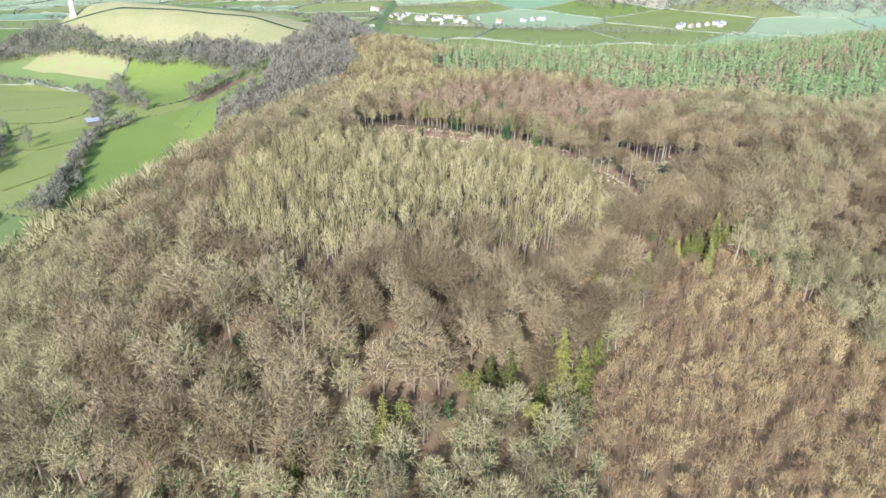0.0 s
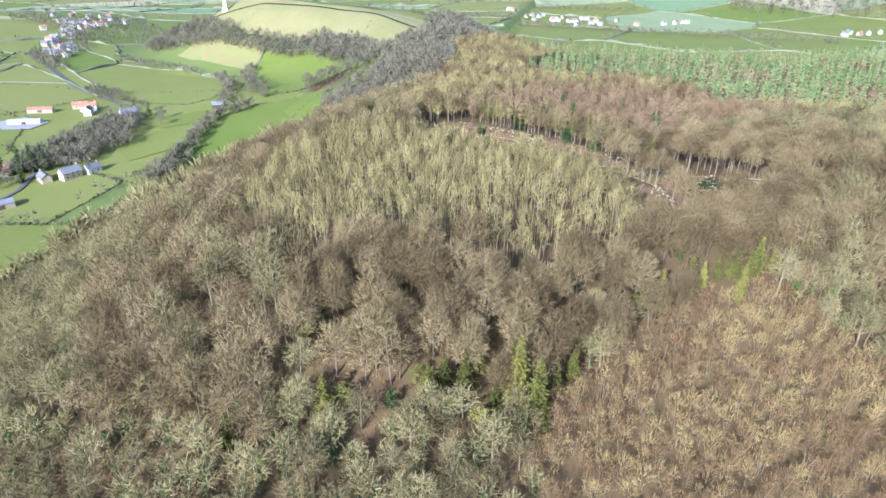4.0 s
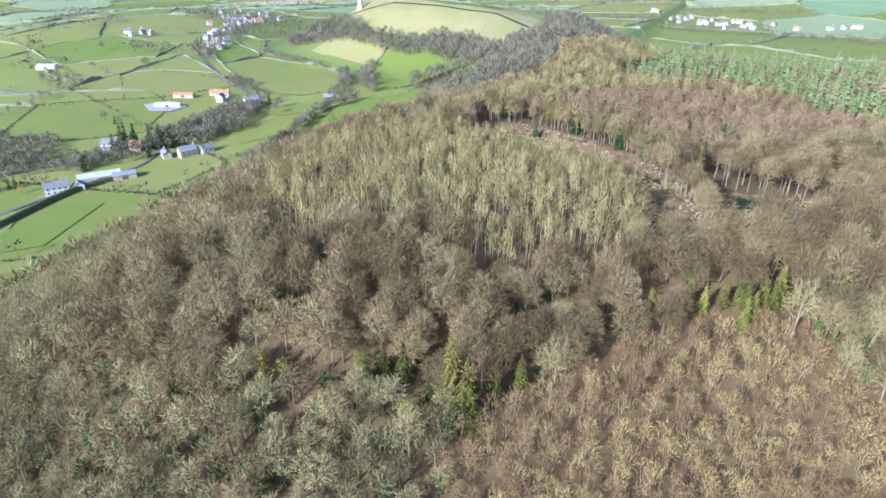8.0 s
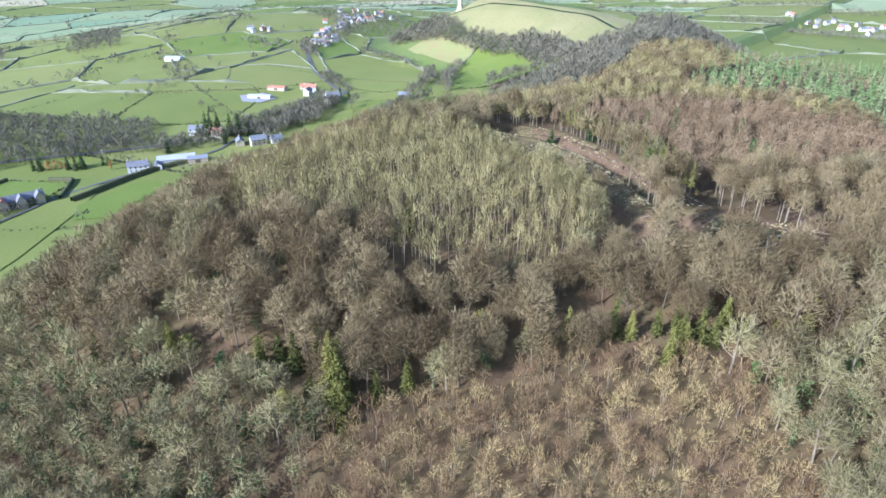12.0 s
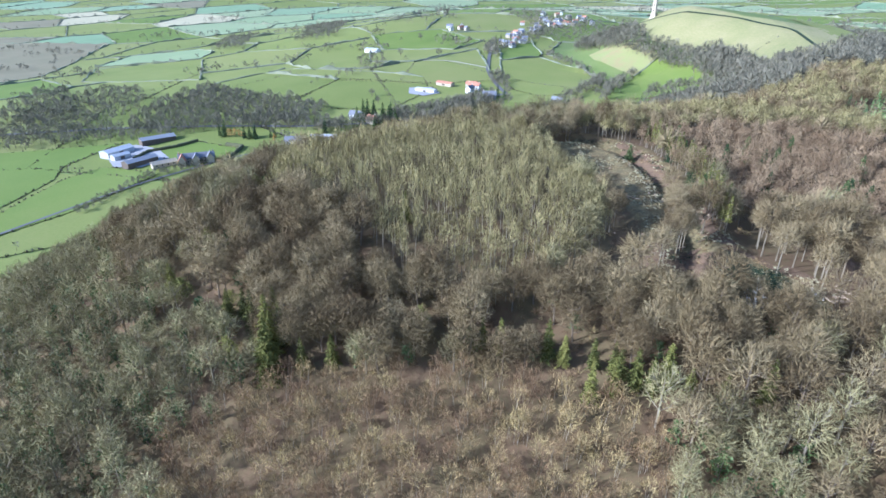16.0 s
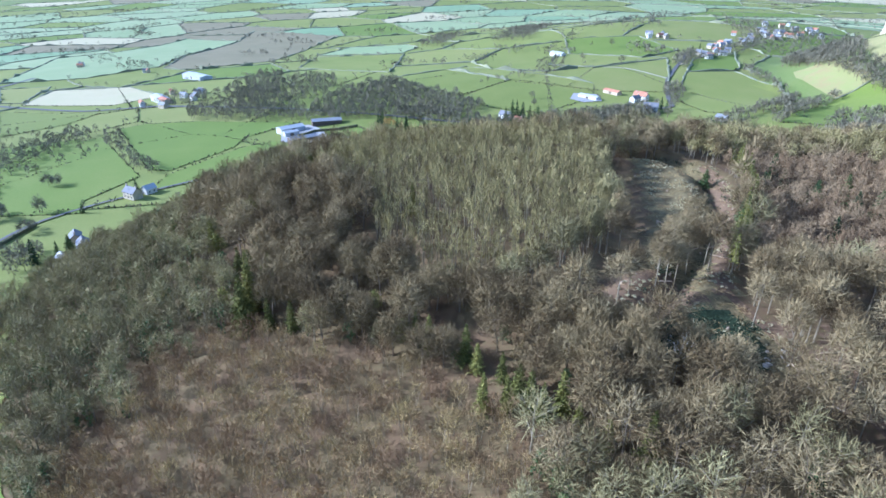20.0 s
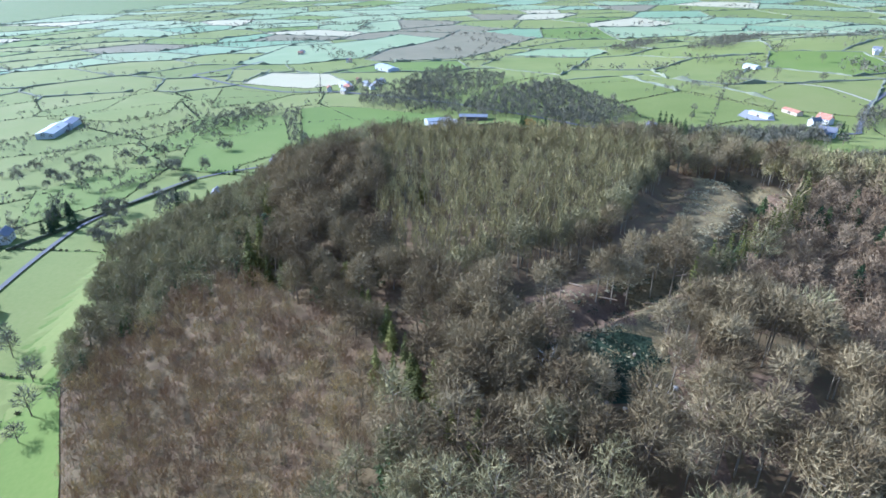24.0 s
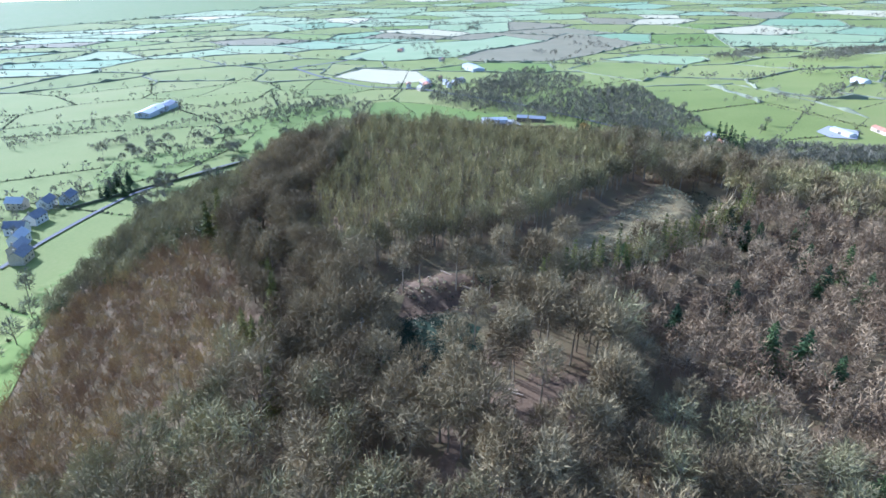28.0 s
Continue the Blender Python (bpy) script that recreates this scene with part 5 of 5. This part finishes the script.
def gable_wall(bm, l, w, h, ridge):
    prof = [(-w / 2, -2.5), (w / 2, -2.5), (w / 2, h), (0, ridge - 0.15), (-w / 2, h)]
    ends = [[bm.verts.new((x, y, z)) for y, z in prof] for x in (-l / 2, l / 2)]
    bm.faces.new(ends[0]), bm.faces.new(ends[1][::-1])
    for i in range(5):
        j = (i + 1) % 5
        bm.faces.new([ends[0][j], ends[0][i], ends[1][i], ends[1][j]])


def slab(bm, l, w, h, ridge, side, over=0.4, thick=0.18):
    k = (ridge - h) / (w / 2)
    y1, z1 = (w / 2 + over) * side, h - over * k
    a = [(x, y, z) for x in (-l / 2 - over, l / 2 + over) for y, z in ((0, ridge), (y1, z1), (y1, z1 + thick), (0, ridge + thick))]
    v = [bm.verts.new(p) for p in a]
    for f in ((0, 1, 2, 3), (7, 6, 5, 4), (0, 4, 5, 1), (1, 5, 6, 2), (2, 6, 7, 3), (3, 7, 4, 0)):
        bm.faces.new([v[i] for i in f])
    bmesh.ops.recalc_face_normals(bm, faces=bm.faces)


def house(x, y, turn, l, w, h, ridge, wall, roof, label, name="house", windows=3, chimneys=1, category="house", group="houses of the vale"):
    top = new(name)
    top.matrix_basis = pose(x, y, float(ground_z(x, y)) + 0.9, 0, 0, turn)
    body = piece("wall", lambda bm: gable_wall(bm, l, w, h, ridge), wall, top)
    for side in (-1, 1):
        piece("roof", lambda bm: slab(bm, l, w, h, ridge, side), roof, top)
    for i in range(chimneys):
        cx = (l / 2 - 0.7) * (-1 if i else 1)
        piece("chimney", lambda bm: box(bm, cx - 0.45, cx + 0.45, -0.4, 0.4, ridge - 1.2, ridge + 1.3), wall if wall == "stone_wall" else "stone_wall", top)
    for side in (-1, 1):
        for i in range(windows):
            cx = (i + 0.5) / windows * (l - 1) - (l - 1) / 2
            for z in ((0.9,) if h < 3.6 else (0.9, 3.2)):
                pane = piece("window", lambda bm: box(bm, cx - 0.5, cx + 0.5, side * (w / 2) - 0.05, side * (w / 2) + 0.05, z, z + 1.2), "pane", top)
                piece("sill", lambda bm: box(bm, cx - 0.6, cx + 0.6, side * (w / 2) - 0.08, side * (w / 2) + 0.14, z - 0.12, z), "white_wall", pane)
    return tagged(top, label, category, group)


def barn(x, y, turn, l, w, h, ridge, wall, roof, label):
    top = new("barn")
    top.matrix_basis = pose(x, y, float(ground_z(x, y)) + 0.9, 0, 0, turn)
    piece("wall", lambda bm: gable_wall(bm, l, w, h, ridge), wall, top)
    for side in (-1, 1):
        piece("roof", lambda bm: slab(bm, l, w, h, ridge, side, 0.3), roof, top)
    piece("door", lambda bm: box(bm, -1.8, 1.8, -w / 2 - 0.08, -w / 2 + 0.05, 0, h * 0.8), "timber", top)
    return tagged(top, label, "barn", "farm buildings of the vale")


# farm at the lane
barn(-421, 441, 24, 20, 7, 2.6, 4.2, "stone_wall", "tile_red", "long low barn with an orange-red tiled roof")
barn(-408, 410, 28, 24, 7, 2.2, 3.4, "white_wall", "tin", "long low shed with a pale roof")
field([(-432, 402), (-420, 424), (-392, 418), (-392, 398), (-410, 390)], "yard", "pale concrete farm yard", 8, 1.1, name="farm_yard")
house(-386, 457, 35, 13, 7, 4.4, 7.0, "white_wall", "tile_red", "white farmhouse with an orange-red tiled roof", windows=4, chimneys=2)
house(-377, 446, 118, 10, 6, 4.4, 6.8, "white_wall", "slate", "white rendered house with a slate roof", chimneys=2)
house(-399, 462, 35, 12, 7, 3.0, 5.5, "stone_wall", "tile_red", "low stone outbuilding with a red tiled roof", windows=2, chimneys=0)
house(-332, 440, 60, 13, 8, 5.0, 8.6, "white_wall", "slate", "tall white gabled house among trees", windows=3, chimneys=2)
house(-324, 434, 150, 9, 7, 4.6, 7.8, "stone_wall", "slate", "stone wing house with a steep slate roof", windows=2)
house(-268, 472, 40, 9, 7, 2.8, 5.0, "timber", "tin_dark", "small dark shed by the hedge", "shed", 1, 0, "shed")
# cottages under the slope
house(-306, 232, 60, 14, 7, 4.8, 7.8, "white_wall", "slate", "white cottage with a slate roof", windows=4, chimneys=2)
house(-300, 243, 150, 8, 6, 3.0, 5.2, "white_wall", "slate", "small white outhouse beside the cottage", windows=2, chimneys=0)
barn(-300, 258, 60, 26, 12, 4.0, 6.0, "white_wall", "tin", "long low building with a pale sheet roof")
barn(-288, 268, 60, 14, 8, 3.0, 4.6, "stone_wall", "tin_dark", "grey-roofed stable beside the cottage")
house(-283, 318, 70, 12, 7, 4.5, 7.4, "stone_wall", "tin_dark", "stone cottage at the foot of the wood", windows=3)
house(-276, 330, 70, 9, 6, 3.2, 5.6, "white_wall", "slate", "white cottage at the foot of the wood", windows=2)
house(-296, 310, 150, 11, 6, 3.0, 5.4, "stone_wall", "slate", "low stone cottage with a slate roof", windows=2)
house(-352, 306, 40, 12, 7, 4.6, 7.6, "white_wall", "slate", "white house behind dark conifers", windows=3)
house(-330, 312, 20, 9, 6, 4.4, 7.2, "stone_wall", "tile_red", "stone house with a red roof behind conifers", windows=2)
# modern barns in their yard
field([(-396, 96), (-398, 122), (-372, 136), (-336, 140), (-324, 118), (-340, 100)], "yard", "grey concrete yard round the barns", 8, 1.1, name="barn_yard")
barn(-396, 139, 99, 28, 11, 3.8, 5.4, "timber", "tin_dark", "long modern barn with a dark sheet roof")
barn(-378, 106, 122, 24, 11, 4.2, 5.8, "tin", "tin", "modern barn with pale walls and a pale roof")
barn(-362, 107, 115, 13, 7, 3.4, 4.6, "tin", "tin", "white sheeted shed in the yard")
barn(-335, 119, 116, 25, 9, 3.8, 5.4, "timber", "tin_dark", "long dark-sided barn with a grey roof")
house(-312, 157, 80, 26, 7, 4.4, 7.2, "stone_wall", "slate", "long stone house with a dark slate roof", windows=6, chimneys=2)
for x, y in ((-309, 146), (-307, 156), (-305, 166)):
    house(x, y, -12, 7, 5, 4.6, 8.0, "stone_wall", "tile_red" if y == 146 else "slate", "steep stone gabled wing of the long house", windows=1, chimneys=0)
house(-318, 134, 100, 18, 6, 2.6, 4.4, "stone_wall", "stone_wall", "low stone range with a pale stone-tiled roof", windows=4, chimneys=0)
# cottages and farms to the south-west
house(-213, 12, 50, 11, 7, 4.6, 7.6, "stone_wall", "slate", "stone cottage with a slate roof", windows=3, chimneys=2)
house(-222, 20, 140, 8, 6, 3.2, 5.6, "white_wall", "tin", "white outbuilding beside the cottage", windows=2, chimneys=0)
for x, y, t in ((-128, 10, 20), (-118, 16, 110), (-140, 2, 20), (-108, 8, 40)):
    house(x, y, t, 9, 6, 3.4, 5.8, "stone_wall", "slate" if t == 20 else "tin", "low cottage among shrubs", windows=2)
for x, y, t, wl, rf in ((-52, -78, 25, "white_wall", "slate"), (-40, -82, 25, "white_wall", "slate"), (-32, -98, 110, "stone_wall", "tin"), (-18, -62, 20, "white_wall", "slate"), (18, -26, 30, "stone_wall", "tin_dark"),
                        (8, -40, 30, "white_wall", "tin"), (-2, -56, 120, "white_wall", "slate"), (24, -16, 30, "stone_wall", "slate"), (0, -88, 25, "white_wall", "slate"), (20, -70, 25, "stone_wall", "tile_red")):
    house(x, y, t, 11, 7, 4.4, 7.2, wl, rf, "village house at the foot of the hill", windows=3)
barn(-598, -63, 30, 34, 14, 4.5, 6.5, "tin", "tin", "large white-roofed shed by the road")
barn(-580, -54, 30, 20, 10, 4.0, 6.0, "stone_wall", "tile_red", "red-roofed barn by the road")
barn(-768, -52, 40, 50, 20, 5.0, 7.0, "tin", "tin", "long pale shed in the vale")
barn(-300, -262, 20, 40, 16, 5.0, 7.0, "tin", "tin", "large white-roofed farm shed in the vale")
barn(-330, -270, 20, 30, 14, 5.0, 7.0, "tin", "tin_dark", "grey-roofed farm shed in the vale")
barn(-681, 470, 30, 22, 10, 3.4, 5.4, "white_wall", "tin", "white field barn with pale roof")
# village beyond, and villages across the valley
rv = np.random.default_rng(77)
VILLAGES = [((-600, 650), (-690, 780), 16, 14), ((-690, 780), (-740, 900), 22, 22), ((-560, 630), (-600, 655), 5, 8), ((-760, 640), (-720, 660), 5, 10), ((-830, 900), (-760, 930), 7, 16), ((-96, 1337), (60, 1240), 26, 26),
            ((186, 1272), (200, 1262), 4, 14), ((446, 1184), (560, 1216), 8, 12), ((-640, -30), (-560, -40), 8, 14), ((-1014, -317), (-1000, -300), 2, 10), ((-880, -150), (-870, -140), 3, 10)]
for (ax, ay), (bx, by), n, wob in VILLAGES:
    for i in range(n):
        t = (i + rv.random()) / n
        x, y = ax + (bx - ax) * t + rv.normal() * wob, ay + (by - ay) * t + rv.normal() * wob
        wl, rf = ("white_wall", "stone_wall", "white_wall")[i % 3], ("slate", "tile_red", "slate", "tin_dark")[i % 4]
        house(x, y, float(rv.uniform(0, 180)), float(rv.uniform(7, 11)), 6.0, 4.0, 6.4, wl, rf, "distant village house with " + {"white_wall": "white", "stone_wall": "stone"}[wl] + " walls", windows=2)


# monument on the knoll
def monument(x, y):
    top = new("monument_tower")
    top.matrix_basis = pose(x, y, float(ground_z(x, y)), 0, 0, 20)

    def shaft(bm):
        rings = [(3.9, -1.5), (3.9, 1.2), (3.3, 1.6), (3.3, 4.6), (2.6, 5.0), (1.75, 30.2)]
        loops = [[bm.verts.new((sx * r, sy * r, z)) for sx, sy in ((-1, -1), (1, -1), (1, 1), (-1, 1))] for r, z in rings]
        for a, b in zip(loops, loops[1:]):
            for i in range(4):
                bm.faces.new([a[i], a[(i + 1) % 4], b[(i + 1) % 4], b[i]])
        bm.faces.new(loops[-1])
    piece("shaft", shaft, "stone_wall", top)
    piece("balcony", lambda bm: box(bm, -2.4, 2.4, -2.4, 2.4, 30.2, 31.0), "stone_wall", top)
    piece("lantern", lambda bm: box(bm, -1.3, 1.3, -1.3, 1.3, 31.0, 33.2), "stone_wall", top)

    def cap(bm):
        bmesh.ops.create_cone(bm, cap_ends=True, segments=4, radius1=2.2, radius2=0.1, depth=2.6, matrix=pose(0, 0, 34.5, 0, 0, 45))
    piece("cap", cap, "stone_wall", top)
    for k in range(3):
        piece("slit_window", lambda bm: box(bm, -0.3, 0.3, -3.3 + 0.3 * k, -1.6, 8 + 7 * k, 9.6 + 7 * k), "pane", top)
    tagged(top, "tall tapering pale stone monument tower on the knoll", "tower")


monument(-418, 751)

# ---- felled strip: brash, stumps, logs, rubble, brambles ----
def on_clearing(x, y):
    return inside(x, y, CLEARING)


brash = []
for i in range(4):
    s = Shape(400 + i)
    n = 26
    at = s.r.normal(size=(n, 3)) * (0.9, 0.9, 0.12) + (0, 0, 0.15)
    way = s.r.normal(size=(n, 3)) * (1, 1, 0.22)
    s.spikes(at, at + way * 0.9, 0.12, 2)
    brash.append(s.done())
forest("brash", brash, spread(-45, 112, 196, 308, 3.6, 51, on_clearing), [M["hazel"]], "scattered brash and cut branches on the felled strip", "brash", 0.6, 1.4, 51)
tufts = [bush(410 + i, 0.8, 1.1, 16, 0.22) for i in range(3)]
# no pale tufts in hollow and ditch: their shade is imitated by darker ground
forest("dead_grass", tufts, spread(-45, 112, 196, 308, 1.9, 52, lambda x, y: on_clearing(x, y) & (rolling(x, y, 7.0, 3.0) > -0.1) & (from_line(x, y, HOLLOW)[0] > 8) & (from_line(x, y, DITCH)[0] > 3.5)), [M["stubble"]], "tufts of bleached dead grass on the ramparts", "grass", 0.5, 1.2, 52)
brambles = []
for i in range(3):
    s = Shape(420 + i)
    n = 60
    s.leaves(s.r.normal(size=(n, 3)) * (0.9, 0.9, 0.3) + (0, 0, 0.5), s.r.uniform(0.2, 0.45, n), 2, 0.3)
    brambles.append(s.done())
forest("brambles", brambles, np.concatenate([spread(80, 108, 216, 250, 2.3, 53, lambda x, y: inside(x, y, [(82, 220), (84, 243), (92, 247), (103, 244), (105, 233), (96, 224)])),
                                             spread(-45, 80, 200, 308, 4.5, 54, lambda x, y: on_clearing(x, y) & (from_line(x, y, DITCH)[0] < 6))]), [M["bramble"]], "low brambles in the ditch, tree shade put into their green", "brambles", 0.6, 1.3, 53)


def lump(seed, sx, sy, sz):
    r = np.random.default_rng(seed)
    bm = bmesh.new()
    bmesh.ops.create_icosphere(bm, subdivisions=1, radius=1)
    for v in bm.verts:
        v.co = Vector((v.co.x * sx, v.co.y * sy, v.co.z * sz)) * float(r.uniform(0.75, 1.2))
    return bm


def single(name, bm, look_of, m, label, category, group):
    me = bpy.data.meshes.new(name)
    bm.to_mesh(me)
    bm.free()
    me.materials.append(M[look_of])
    ob = new(name, me)
    ob.matrix_basis = m
    return tagged(ob, label, category, group)


rs = np.random.default_rng(90)
for i in range(14):
    x, y = 101 + rs.uniform(-2, 7), 238 + rs.uniform(-8, 11)
    single("boulder", lump(i, rs.uniform(0.5, 1.2), rs.uniform(0.4, 0.9), rs.uniform(0.3, 0.7)), "rock", pose(x, y, float(ground_z(x, y)) + 0.15, 0, 0, float(rs.uniform(0, 360))), "pale limestone boulder in the clearing", "boulder", "rubble by the track")
for i in range(26):
    while True:
        x, y = rs.uniform(-38, 100), rs.uniform(205, 302)
        if on_clearing(x, y):
            break
    bm = bmesh.new()
    bmesh.ops.create_cone(bm, cap_ends=True, segments=8, radius1=0.42, radius2=0.3, depth=0.7)
    single("stump", bm, "log", pose(x, y, float(ground_z(x, y)) + 0.2, 0, 0, float(rs.uniform(0, 360))), "pale cut tree stump in the felled strip", "stump", "stumps of the felled strip")
for i in range(22):
    x, y = (104 + rs.uniform(-3, 8), 252 + rs.uniform(-5, 6)) if i < 12 else (rs.uniform(20, 70), rs.uniform(228, 262))
    bm = bmesh.new()
    long = float(rs.uniform(3, 7))
    bmesh.ops.create_cone(bm, cap_ends=True, segments=7, radius1=0.24, radius2=0.15, depth=long)
    for v in bm.verts:
        v.co.x += 0.12 * math.sin(v.co.z)
    single("felled_log", bm, "log", pose(x, y, float(ground_z(x, y)) + 0.25, 90, 0, float(rs.uniform(0, 360))), "pale felled log lying on leaf litter", "log", "felled logs of the clearing")
